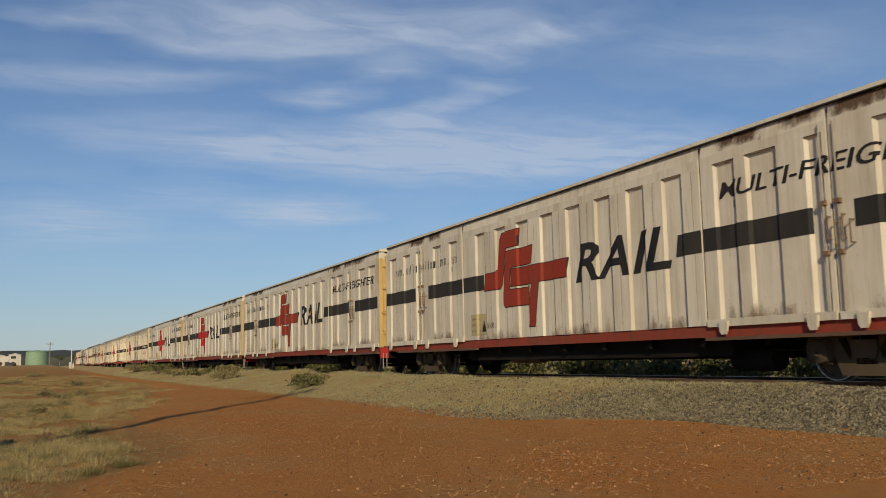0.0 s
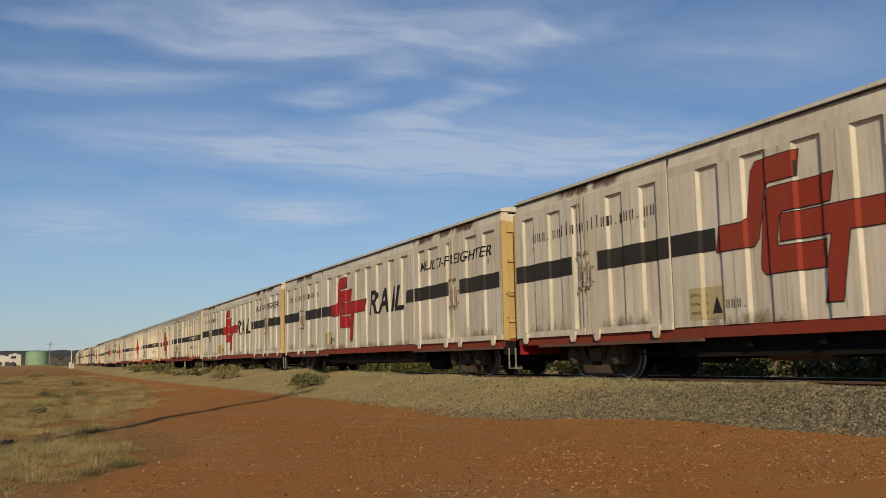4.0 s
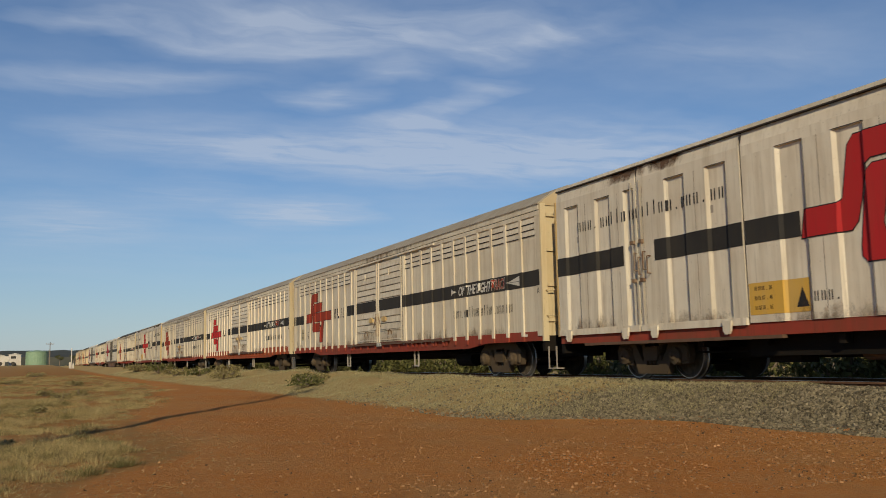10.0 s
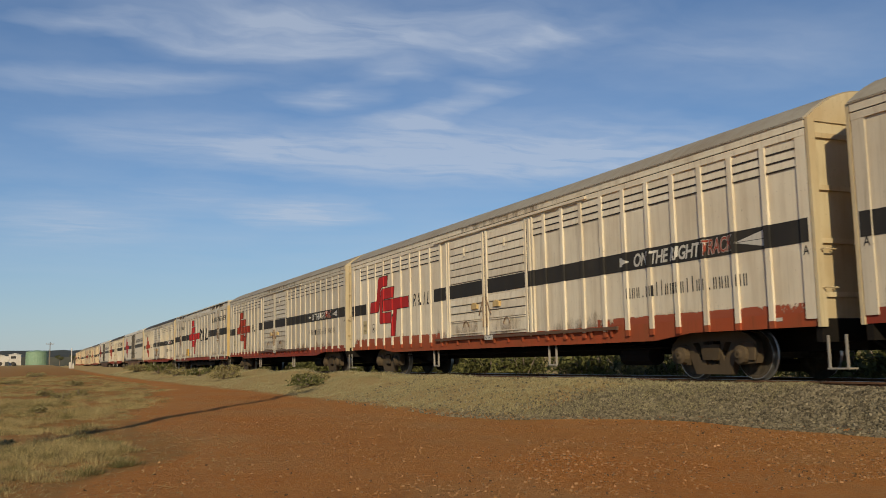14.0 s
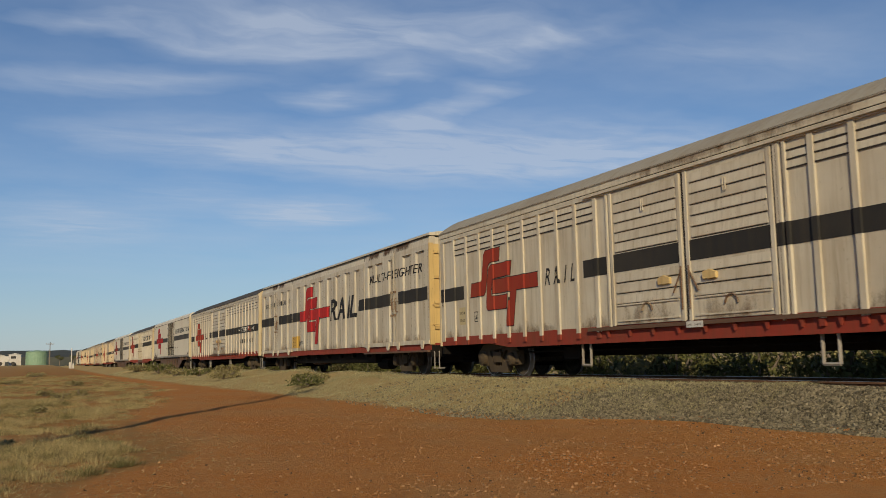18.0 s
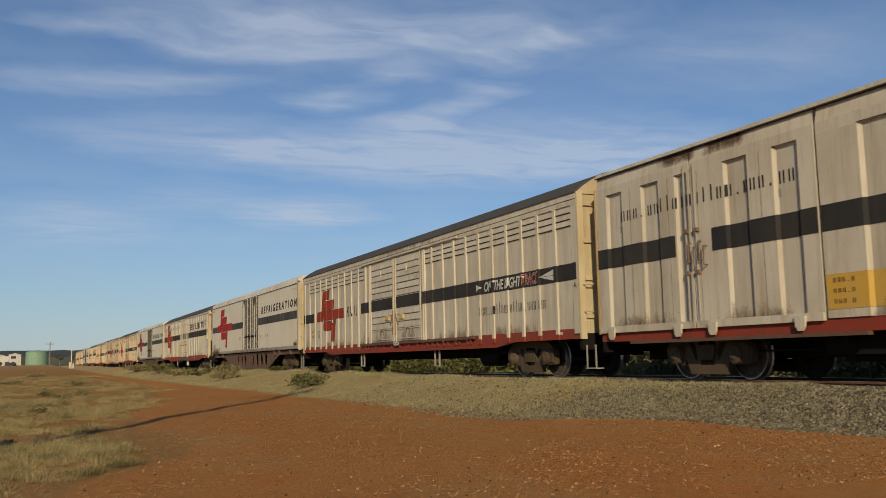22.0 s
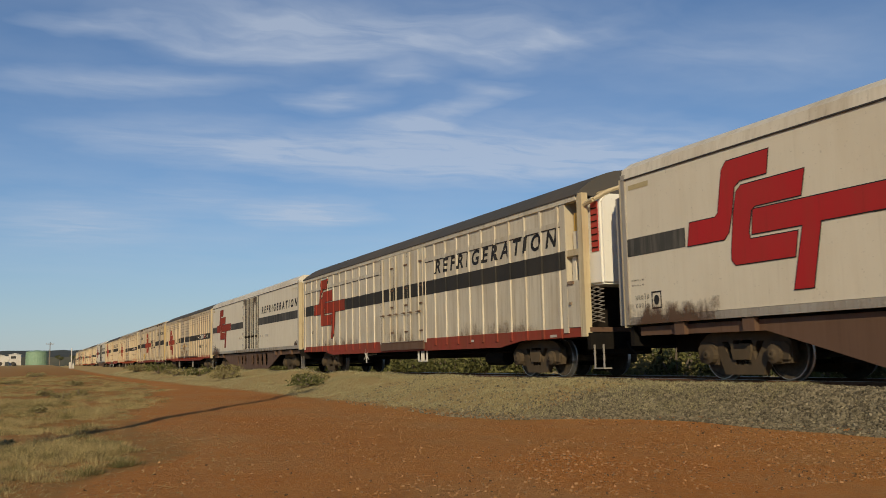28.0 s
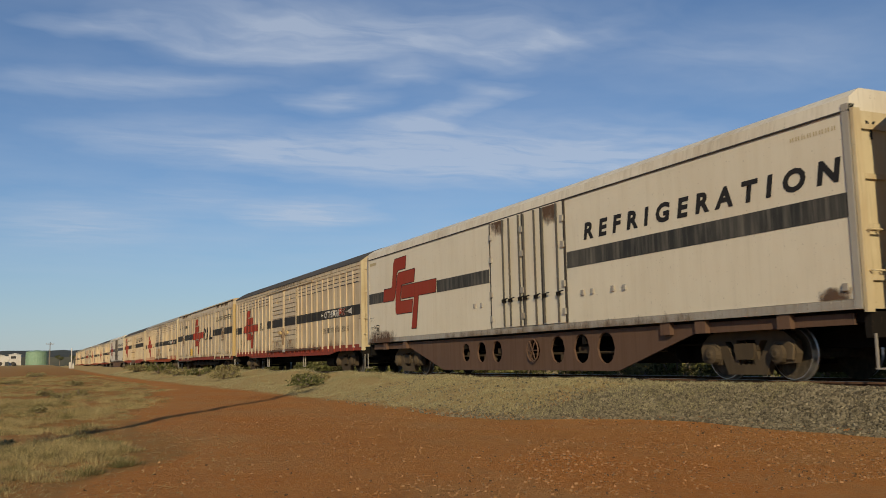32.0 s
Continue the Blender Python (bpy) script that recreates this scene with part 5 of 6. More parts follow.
def bank(x, y):
    """Height of the railway bank."""
    t = toe(y)
    if x <= TRACK_X:
        lump = (0.13 + 0.10 * smooth(18.0, 26.0, y)) * smooth(13.0, 18.0, y) * (0.5 + 1.2 * noise.noise(Vector((x * 0.6, y * 0.22, 8.0)))) * smooth(t, t + 1.5, x) * (1 - smooth(11.0, 11.5, x))
        return (0.50 + 0.04 * noise.noise(Vector((x, y * 0.6, 4.0)))) * smooth(t - 0.25, 10.85, x) - 0.09 * smooth(11.3, 11.7, x) + lump
    return 0.41 * (1 - smooth(13.95, 16.6, x))


def land(x, y):
    r = math.hypot(x, y)
    h = 0.05 * noise.noise(Vector((x * 0.25, y * 0.25, 0.0))) + 0.02 * noise.noise(Vector((x * 1.1, y * 1.1, 5.0)))
    h *= 1 - smooth(9.0, 10.5, x) * (1 - smooth(15.0, 18.0, x))
    h += 1.6 * smooth(60.0, 260.0, r) * (1 - 0.6 * smooth(4.0, 9.0, x))
    return h + bank(x, y)


def grass_edge(y):
    """The scrub lies to the side of this line; beyond it, away from it, is the red road."""
    knots = ((7.0, -0.3), (8.4, 0.35), (9.6, 0.95), (11.0, 1.6), (13.0, 2.0), (15.5, 1.7), (18.0, 1.8), (21.0, 2.1), (25.0, 2.8), (33.0, 3.8), (40.0, 4.9), (54.0, 5.5), (120.0, 5.8))
    wob = 0.3 * noise.noise(Vector((3.0, y * 0.5, 0.0)))
    if y <= knots[0][0]:
        return knots[0][1] + wob
    for (a, p), (b, q) in zip(knots, knots[1:]):
        if y <= b:
            return p + (q - p) * (y - a) / (b - a) + wob
    return knots[-1][1] + wob


def build_ground():
    def lines(spec):
        out = []
        for a, b, n in spec:
            out += [a + (b - a) * i / n for i in range(n)]
        return out + [spec[-1][1]]
    xs = lines([(-4500, -600, 8), (-600, -60, 14), (-60, -8, 24), (-8, 18, 105), (18, 60, 22), (60, 600, 14), (600, 4500, 8)])
    ys = lines([(-4500, -300, 6), (-300, -10, 12), (-10, 6, 16), (6, 40, 110), (40, 120, 70), (120, 420, 50), (420, 1200, 10), (1200, 4700, 8)])
    verts = [(x, y, land(x, y)) for y in ys for x in xs]
    w = len(xs)
    faces = [(j * w + i, j * w + i + 1, (j + 1) * w + i + 1, (j + 1) * w + i) for j in range(len(ys) - 1) for i in range(w - 1)]
    me = bpy.data.meshes.new("ground")
    me.from_pydata(verts, [], faces)
    cover = me.attributes.new("cover", "FLOAT_VECTOR", "POINT")
    flat = []
    for x, y, z in verts:
        g = 1 - smooth(grass_edge(y) - 0.8, grass_edge(y) + 0.8, x)
        verge = smooth(13.0, 15.5, y) * smooth(toe(y) - 0.3, toe(y) + 0.5, x)
        road_gap = smooth(30, 60, y) * 0.35
        b = smooth(toe(y) - 0.15, toe(y) + 0.15, x) * (1 - smooth(13.0, 16.0, y)) * (1 - smooth(16.4, 17.2, x))
        b = max(b, smooth(10.6, 11.0, x) * (1 - smooth(13.9, 14.3, x)))
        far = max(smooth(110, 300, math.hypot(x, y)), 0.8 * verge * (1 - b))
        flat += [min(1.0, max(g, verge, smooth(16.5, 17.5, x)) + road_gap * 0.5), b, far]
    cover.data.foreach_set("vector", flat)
    me.materials.append(GROUND)
    me.shade_smooth()
    tagged(new("ground", me), "red outback soil with dry grass verges", "ground", "", "structure")


# ---- the track ----
def along(points, profile_boxes, name, material, parent=None):
    bm = bmesh.new()
    for x0, x1, z0, z1 in profile_boxes:
        rings = []
        for y in points:
            m = on_line(y)
            rings.append([bm.verts.new(m @ Vector((a, 0, b))) for a, b in ((x0, z0), (x1, z0), (x1, z1), (x0, z1))])
        for p, q in zip(rings, rings[1:]):
            for i in range(4):
                bm.faces.new((p[i], p[(i + 1) % 4], q[(i + 1) % 4], q[i]))
        bm.faces.new(rings[0])
        bm.faces.new(rings[-1][::-1])
    ob = new(name, mesh_of(name, bm, material))
    ob.parent = parent
    return ob


def build_track():
    rows = [-60, 0, 30, 60, 120, 235] + [235 + 15 * i for i in range(1, 22)]
    for s in (-1, 1):
        rail = along(rows, [(s * 0.7525 - 0.008, s * 0.7525 + 0.008, -0.14, -0.035), (s * 0.7525 - 0.07, s * 0.7525 + 0.07, -0.16, -0.142), (s * 0.7525 - 0.034, s * 0.7525 + 0.034, -0.036, -0.004)], "rail", RAIL_SIDE)
        tagged(rail, "rusty-sided steel rail with polished head", "rail", "rails of the track", "structure")
        along(rows, [(s * 0.7525 - 0.030, s * 0.7525 + 0.030, -0.0035, 0.0)], "rail_head", BRIGHT, rail)
    bm = bmesh.new()
    prism(bm, [(-1.25, -0.36), (1.25, -0.36), (1.25, -0.19), (0.95, -0.162), (-0.95, -0.162), (-1.25, -0.19)], "y", -0.12, 0.12)
    me = mesh_of("sleeper", bm, SLEEPER)
    for i in range(110):
        y = -6.0 + i * 0.68
        s = new("sleeper", me)
        s.matrix_basis = on_line(y)
        tagged(s, "weathered concrete sleeper bedded in ballast", "sleeper", "sleepers of the track")


def stone_template(rng):
    ico = bmesh.new()
    bmesh.ops.create_cube(ico, size=1.45)
    bmesh.ops.triangulate(ico, faces=ico.faces)
    v = np.array([p.co[:] for p in ico.verts])
    f = np.array([[q.index for q in p.verts] for p in ico.faces])
    ico.free()
    return v, f


def scatter_stones(name, places, sizes, material, label, category, seed, squash=0.7):
    """Many rough stones in one mesh; each is its own island."""
    rng = np.random.default_rng(seed)
    v, f = stone_template(rng)
    n = len(places)
    jig = 1 + rng.uniform(-0.42, 0.30, (n, len(v), 3))
    ang = rng.uniform(0, 2 * np.pi, n)
    sc = np.stack([rng.uniform(0.75, 1.3, n), rng.uniform(0.75, 1.3, n), rng.uniform(0.55, 0.9, n) * squash / 0.7], 1)
    p = v[None] * jig * sc[:, None, :]
    tilt = rng.uniform(-0.7, 0.7, n)
    y = p[..., 1] * np.cos(tilt)[:, None] - p[..., 2] * np.sin(tilt)[:, None]
    z = p[..., 1] * np.sin(tilt)[:, None] + p[..., 2] * np.cos(tilt)[:, None]
    x = p[..., 0]
    xr = x * np.cos(ang)[:, None] - y * np.sin(ang)[:, None]
    yr = x * np.sin(ang)[:, None] + y * np.cos(ang)[:, None]
    p = np.stack([xr, yr, z], -1) * np.asarray(sizes)[:, None, None] + np.asarray(places)[:, None, :]
    faces = (f[None] + (np.arange(n) * len(v))[:, None, None]).reshape(-1, 3)
    me = bpy.data.meshes.new(name)
    me.from_pydata(p.reshape(-1, 3).tolist(), [], faces.tolist())
    me.materials.append(material)
    return tagged(new(name, me), label, category, "", "stuff")


def build_stones():
    rng = random.Random(4)
    places, sizes = [], []
    while len(places) < 52000:
        y = rng.uniform(4.5, 24.0)
        x = rng.uniform(toe(y) - 0.35, 11.05)
        fade = 1 - 0.97 * smooth(9.3, 14.5, y - 0.7 * (11.0 - x))
        if x < toe(y) + 0.1:
            fade *= 0.5
        if rng.random() > fade:
            continue
        s = 0.007 + 0.019 * rng.random() ** 1.5
        places.append((x, y, land(x, y) + s * rng.uniform(-0.1, 0.9)))
        sizes.append(s)
    while len(places) < 56000:
        y, x = rng.uniform(4.5, 60.0), rng.uniform(11.05, 13.9)
        s = rng.uniform(0.02, 0.045)
        places.append((x, y, land(x, y) + s * rng.uniform(0.0, 0.6)))
        sizes.append(s)
    scatter_stones("ballast", places, sizes, STONE, "grey-brown crushed rock ballast on the bank", "ballast", 7, 0.95)
    places, sizes = [], []
    while len(places) < 3600:
        y = 5.5 + 30 * rng.random() ** 1.7
        x = rng.uniform(-2.5, toe(y) + 0.1)
        near = smooth(-3.6, -0.2, x - toe(y)) if y < 14 else 0.25
        clump = noise.noise(Vector((x * 0.5, y * 0.5, 9.0)))
        if rng.random() > 0.05 + 0.55 * near + 1.3 * max(0.0, clump) + 0.8 * noise.noise(Vector((x * 2.0, y * 1.2, 17.0))):
            continue
        s = 0.0025 + 0.0055 * rng.random() ** 2 if rng.random() < 0.975 else rng.uniform(0.010, 0.018)
        places.append((x, y, land(x, y) + s * 0.25))
        sizes.append(s)
    stray, grit = [], []
    while len(stray) < 7000:
        y = 5.5 + 12 * rng.random() ** 1.5
        x = rng.uniform(-2.0, toe(y))
        if rng.random() > 0.04 + 0.6 * smooth(-4.5, 0.2, x - toe(y)) ** 2 * (1 - smooth(10.0, 14.0, y)) + 0.7 * smooth(2.0, 4.5, x) * (1 - smooth(8.0, 10.5, y)) * (0.5 + 1.2 * noise.noise(Vector((x * 0.9, y * 0.9, 41.0)))) + 0.25 * max(0.0, noise.noise(Vector((x * 0.7, y * 0.7, 21.0)))):
            continue
        s = 0.003 + 0.012 * rng.random() ** 2.4
        stray.append((x, y, land(x, y) + s * 0.3))
        grit.append(s)
    scatter_stones("stray_ballast", stray, grit, GRIT, "stray dark gravel on the red soil", "gravel", 8)
    scatter_stones("pebbles", places, sizes, PEBBLE, "pale pebbles scattered on red soil", "pebbles", 9)


# ---- plants ----
def blades(name, clumps, material, label, category, seed):
    """Tufts of narrow bent blades: clumps are (x, y, radius, height, count)."""
    rng = random.Random(seed)
    verts, faces = [], []
    for cx, cy, rad, tall, count in clumps:
        for _ in range(count):
            a, d = rng.uniform(0, 2 * math.pi), rad * rng.random() ** 0.8
            x, y = cx + d * math.cos(a), cy + d * math.sin(a)
            z = land(x, y) - 0.01
            up = rng.uniform(0.10, 1.0)
            h, lean = tall * up * (1.15 - 0.4 * d / rad), rng.uniform(0.2, 1.3) / (0.35 + up)
            out = a + rng.gauss(0, 0.55)
            dx, dy = math.cos(out) * lean * tall, math.sin(out) * lean * tall
            t = rng.uniform(0, math.pi)
            w = rng.uniform(0.0007, 0.0015) * (1 + 0.055 * math.hypot(x, y))
            wx, wy = math.cos(t) * w, math.sin(t) * w
            i = len(verts)
            verts += [(x - wx, y - wy, z), (x + wx, y + wy, z), (x + dx * 0.4 + wx * 0.7, y + dy * 0.4 + wy * 0.7, z + h * 0.62), (x + dx * 0.4 - wx * 0.7, y + dy * 0.4 - wy * 0.7, z + h * 0.62), (x + dx, y + dy, z + h * rng.uniform(0.75, 1.0))]
            faces += [(i, i + 1, i + 2, i + 3), (i + 3, i + 2, i + 4)]
    me = bpy.data.meshes.new(name)
    me.from_pydata(verts, [], faces)
    me.materials.append(material)
    return tagged(new(name, me), label, category, "", "stuff")


def leaf_cloud(bm_verts, bm_faces, centre, radii, count, size, rng):
    for _ in range(count):
        while True:
            p = Vector((rng.uniform(-1, 1), rng.uniform(-1, 1), rng.uniform(-0.6, 1)))
            if 0.25 < p.length < 1.0:
                break
        lump = 0.75 + 0.5 * noise.noise(p * 2.1 + Vector(centre))
        c = Vector((centre[0] + p.x * radii[0] * lump, centre[1] + p.y * radii[1] * lump, centre[2] + p.z * radii[2] * lump))
        a, b = Vector((rng.gauss(0, 1), rng.gauss(0, 1), rng.gauss(0, 1))).normalized(), Vector((rng.gauss(0, 1), rng.gauss(0, 1), rng.gauss(0, 1))).normalized()
        s = size * rng.uniform(0.6, 1.4)
        i = len(bm_verts)
        bm_verts += [tuple(c - a * s), tuple(c + b * s * 0.5), tuple(c + a * s), tuple(c - b * s * 0.5)]
        bm_faces.append((i, i + 1, i + 2, i + 3))


def bush(x, y, width, height, material, label, seed, count=380, group="", size=0.03):
    rng = random.Random(seed)
    z = land(x, y)
    t = tagged(new("bush"), label, "bush", group)
    t.location = (x, y, z)
    bm = bmesh.new()
    for k in range(6):
        a = k * 1.05 + rng.uniform(-0.3, 0.3)
        rod(bm, (0, 0, -0.03), (math.cos(a) * width * 0.3, math.sin(a) * width * 0.3, height * rng.uniform(0.5, 0.8)), 0.012 * (1 + width), 5)
    part("stem", bm, TIMBER, t)
    vs, fs = [], []
    for k in range(4):
        a = k * 1.6 + rng.uniform(0, 1)
        leaf_cloud(vs, fs, (math.cos(a) * width * 0.25, math.sin(a) * width * 0.25, height * 0.45), (width * 0.38, width * 0.38, height * 0.55), count // 4, size * (0.7 + 0.5 * width) * (1 + 0.008 * y), rng)
    me = bpy.data.meshes.new("foliage")
    me.from_pydata(vs, [], fs)
    me.materials.append(material)
    f = new("foliage", me)
    f.parent = t
    return t


def build_plants():
    rng = random.Random(11)
    tufts = []
    while len(tufts) < 7900:
        y = 7.0 + 93 * rng.random() ** 1.75
        x = rng.uniform(-0.9 - 0.10 * y, grass_edge(y) + 0.5)
        d = noise.noise(Vector((x * 0.5, y * 0.30, 2.0)))
        bare = smooth(13.4, 14.6, y) * (1 - smooth(17.5, 19.5, y)) * smooth(-0.6, 0.9, x)
        thick = 0.02 + 0.55 * smooth(17.0, 22.0, y) + 1.7 * d + 1.2 * noise.noise(Vector((x * 1.9, y * 1.2, 31.0)))
        if rng.random() > thick * (1 - 0.75 * bare) - 0.75 * smooth(-1.0, 0.5, x - grass_edge(y)):
            continue
        tall = rng.uniform(0.035, 0.085) * (1 + 0.8 * max(0.0, d)) * (1.5 if rng.random() < 0.12 else 1.0)
        tufts.append((x, y, rng.uniform(0.07, 0.24) * (1 + 0.008 * y), tall, int(34 + 26 * rng.random())))
    # close soft hummocks of grass at the near edge of the scrub
    hummocks = []
    while len(hummocks) < 620:
        y = 7.6 + 26 * rng.random() ** 1.5
        x = rng.uniform(-0.9 - 0.10 * y, grass_edge(y) - 0.7 + 0.6 * smooth(16.0, 19.0, y))
        d = noise.noise(Vector((x * 0.75, y * 0.45, 77.0)))
        bare = smooth(12.6, 13.8, y) * (1 - smooth(16.5, 18.5, y)) * smooth(-0.1, 1.1, x)
        if d < 0.02 + 0.25 * rng.random() or rng.random() < 0.9 * bare:
            continue
        hummocks.append((x, y, rng.uniform(0.10, 0.24) * (1 + 0.02 * y), rng.uniform(0.09, 0.16) * (0.7 + 1.6 * d) * (1 + 0.5 * smooth(16.0, 20.0, y)) * 0.8, 230))
    for _ in range(30):
        hummocks.append((0.10 + rng.gauss(0, 0.36), 9.9 + rng.gauss(0, 0.9), rng.uniform(0.10, 0.20), rng.uniform(0.10, 0.16), 300))
    for _ in range(44):
        hummocks.append((rng.uniform(-1.5, 0.85), 12.7 + rng.gauss(0, 0.55), rng.uniform(0.12, 0.24), rng.uniform(0.13, 0.21), 280))
    # dead stalks lying flat between the tufts
    verts, faces = [], []
    while len(faces) < 9000:
        y = 7.0 + 40 * rng.random() ** 1.6
        x = rng.uniform(-0.9 - 0.10 * y, grass_edge(y) + 1.6)
        if rng.random() < smooth(-0.6, 1.6, x - grass_edge(y)) + 0.6 * noise.noise(Vector((x * 0.9, y * 0.6, 51.0))):
            continue
        a, l, w = rng.uniform(0, math.pi), rng.uniform(0.01, 0.045), rng.uniform(0.001, 0.0025) * (1 + 0.05 * y)
        dx, dy, z = math.cos(a) * l, math.sin(a) * l, land(x, y) + 0.004
        i, tip = len(verts), rng.uniform(0.0, 0.03)
        verts += [(x - dx, y - dy, z), (x - dy / l * w, y + dx / l * w, z + 0.006), (x + dx, y + dy, z + tip), (x + dy / l * w, y - dx / l * w, z + 0.003)]
        faces.append((i, i + 1, i + 2, i + 3))
    me = bpy.data.meshes.new("straw_litter")
    me.from_pydata(verts, [], faces)
    me.materials.append(DRY_GRASS)
    tagged(new("straw_litter", me), "dead straw stalks lying on red soil", "straw", "", "stuff")
    blades("hummock_grass", [h for i, h in enumerate(hummocks) if i % 4], DRY_GRASS, "soft pale hummocks of dry grass", "grass", 16)
    blades("hummock_olive_grass", [h for i, h in enumerate(hummocks) if not i % 4], OLIVE_GRASS, "olive hummocks of grass", "grass", 17)
    blades("dry_grass", [t for i, t in enumerate(tufts) if i % 3], DRY_GRASS, "straw-coloured dry grass tufts on red soil", "grass", 12)
    blades("olive_grass", [t for i, t in enumerate(tufts) if not i % 3], OLIVE_GRASS, "olive-brown grass tufts on red soil", "grass", 15)
    verge = []
    while len(verge) < 8000:
        y = 10.5 + 92 * rng.random() ** 1.9
        x = rng.uniform(toe(y) + 0.15, 11.2)
        if rng.random() > smooth(9.5, 14.5, y + 0.6 * (x - 9.5)) * (0.65 + 0.5 * noise.noise(Vector((x, y * 0.5, 7.0)))):
            continue
        verge.append((x, y, rng.uniform(0.10, 0.28) * (1 + 0.006 * y), rng.uniform(0.04, 0.12), 48 if y < 32 else 26))
    blades("verge_grass", verge, GREY_GRASS, "bleached short grass on the railway bank", "grass", 13)
    back = [(rng.uniform(15.0, 23.0), rng.uniform(12, 120), rng.uniform(0.2, 0.5), rng.uniform(0.15, 0.4), 16) for _ in range(900)]
    blades("back_grass", back, DRY_GRASS, "dry grass beyond the line", "grass", 14)
    # saltbush among the grass and along the bank
    spots = [(0.55, 36.0, 0.65, 0.26), (1.7, 34.8, 0.55, 0.33), (0.2, 22.5, 0.35, 0.18), (-0.3, 13.5, 0.30, 0.12), (-1.2, 64.0, 1.6, 0.3), (0.9, 30.5, 0.7, 0.3), (-1.9, 27.0, 0.8, 0.25), (-0.7, 19.0, 0.5, 0.2), (-2.6, 45.0, 1.2, 0.4), (2.2, 52.0, 1.1, 0.35), (-4.0, 80.0, 1.8, 0.5), (0.5, 95.0, 2.0, 0.5)]
    for i, (x, y, w, h) in enumerate(spots):
        bush(x, y, w, h, SHRUB, "low grey-green saltbush among dry grass", 30 + i, 420, "saltbushes on the flat")
    rows = [(8.3, 29.2, 1.2, 0.42), (8.6, 30.6, 1.0, 0.50), (9.3, 31.6, 1.1, 0.42), (9.4, 33.0, 1.2, 0.4), (8.7, 45.0, 1.7, 0.5), (9.5, 48.0, 1.6, 0.5), (9.2, 55.0, 1.9, 0.6), (8.6, 61.0, 1.8, 0.6), (9.0, 72.0, 2.4, 0.9), (9.6, 77.0, 2.0, 0.7), (9.2, 90.0, 2.4, 0.8)]
    for i, (x, y, w, h) in enumerate(rows):
        bush(x, y, w, h, GREEN_BUSH if i in (0, 1, 6, 8) else SHRUB, "dusty bush on the railway bank", 60 + i, 620, "bushes on the bank")
    for i in range(84):
        y = 13 + 1.05 * i + 0.006 * i * i + rng.uniform(-0.8, 0.8)
        x = 18.5 + rng.uniform(-0.7, 1.3) + 1.1 * smooth(20.0, 30.0, y)
        bush(x, y, rng.uniform(1.9, 2.9), rng.uniform(1.3, 1.9), GREEN_BUSH if i % 5 else SHRUB, "dense dusty green bush beyond the line", 100 + i, 900, "bushes beyond the line", 0.042)


def gum_tree(x, y, tall, seed):
    rng = random.Random(seed)
    z = land(x, y)
    t = tagged(new("tree"), "dark green eucalypt with a ragged crown", "tree", "distant trees")
    t.location = (x, y, z)
    bm = bmesh.new()
    p, r = Vector((0, 0, -0.1)), tall * 0.028
    tips = []
    q = Vector((rng.uniform(-0.3, 0.3), 0, tall * 0.42))
    for k in range(4):
        a, b = p.lerp(q, k / 4), p.lerp(q, (k + 1) / 4)
        rod(bm, a, b, r * (1 - 0.1 * k), 7)
    for k in range(7):
        a = k * 0.9 + rng.uniform(-0.3, 0.3)
        e = q + Vector((math.cos(a) * tall * 0.22, math.sin(a) * tall * 0.22, tall * rng.uniform(0.15, 0.42)))
        rod(bm, q, e, r * 0.4, 5)
        tips.append(e)
    part("trunk", bm, TIMBER, t)
    vs, fs = [], []
    for e in tips:
        leaf_cloud(vs, fs, tuple(e), (tall * 0.16, tall * 0.16, tall * 0.12), 110, tall * 0.03, rng)
    me = bpy.data.meshes.new("crown")
    me.from_pydata(vs, [], fs)
    me.materials.append(GREEN_BUSH)
    c = new("crown", me)
    c.parent = t
    return t


# ---- distance ----
def utility_pole(x, y, tall, label="grey weathered timber power pole with a cross-arm"):
    t = tagged(new("utility_pole"), label, "utility pole", "power poles")
    t.location = (x, y, land(x, y))
    bm = bmesh.new()
    n = 8
    for k in range(3):
        rod(bm, (0, 0, -0.3 + k * (tall + 0.3) / 3), (0, 0, -0.3 + (k + 1) * (tall + 0.3) / 3), 0.15 - 0.018 * k, n)
    part("pole", bm, TIMBER, t)
    boxes("cross_arm", [(-1.1, 1.1, -0.06, 0.06, tall - 0.7, tall - 0.56)], TIMBER, t)
    for x0 in (-1.0, -0.4, 0.4, 1.0):
        bm = bmesh.new()
        rod(bm, (x0, 0, tall - 0.56), (x0, 0, tall - 0.36), 0.05, 6)
        part("insulator", bm, BARE, t)
    return t


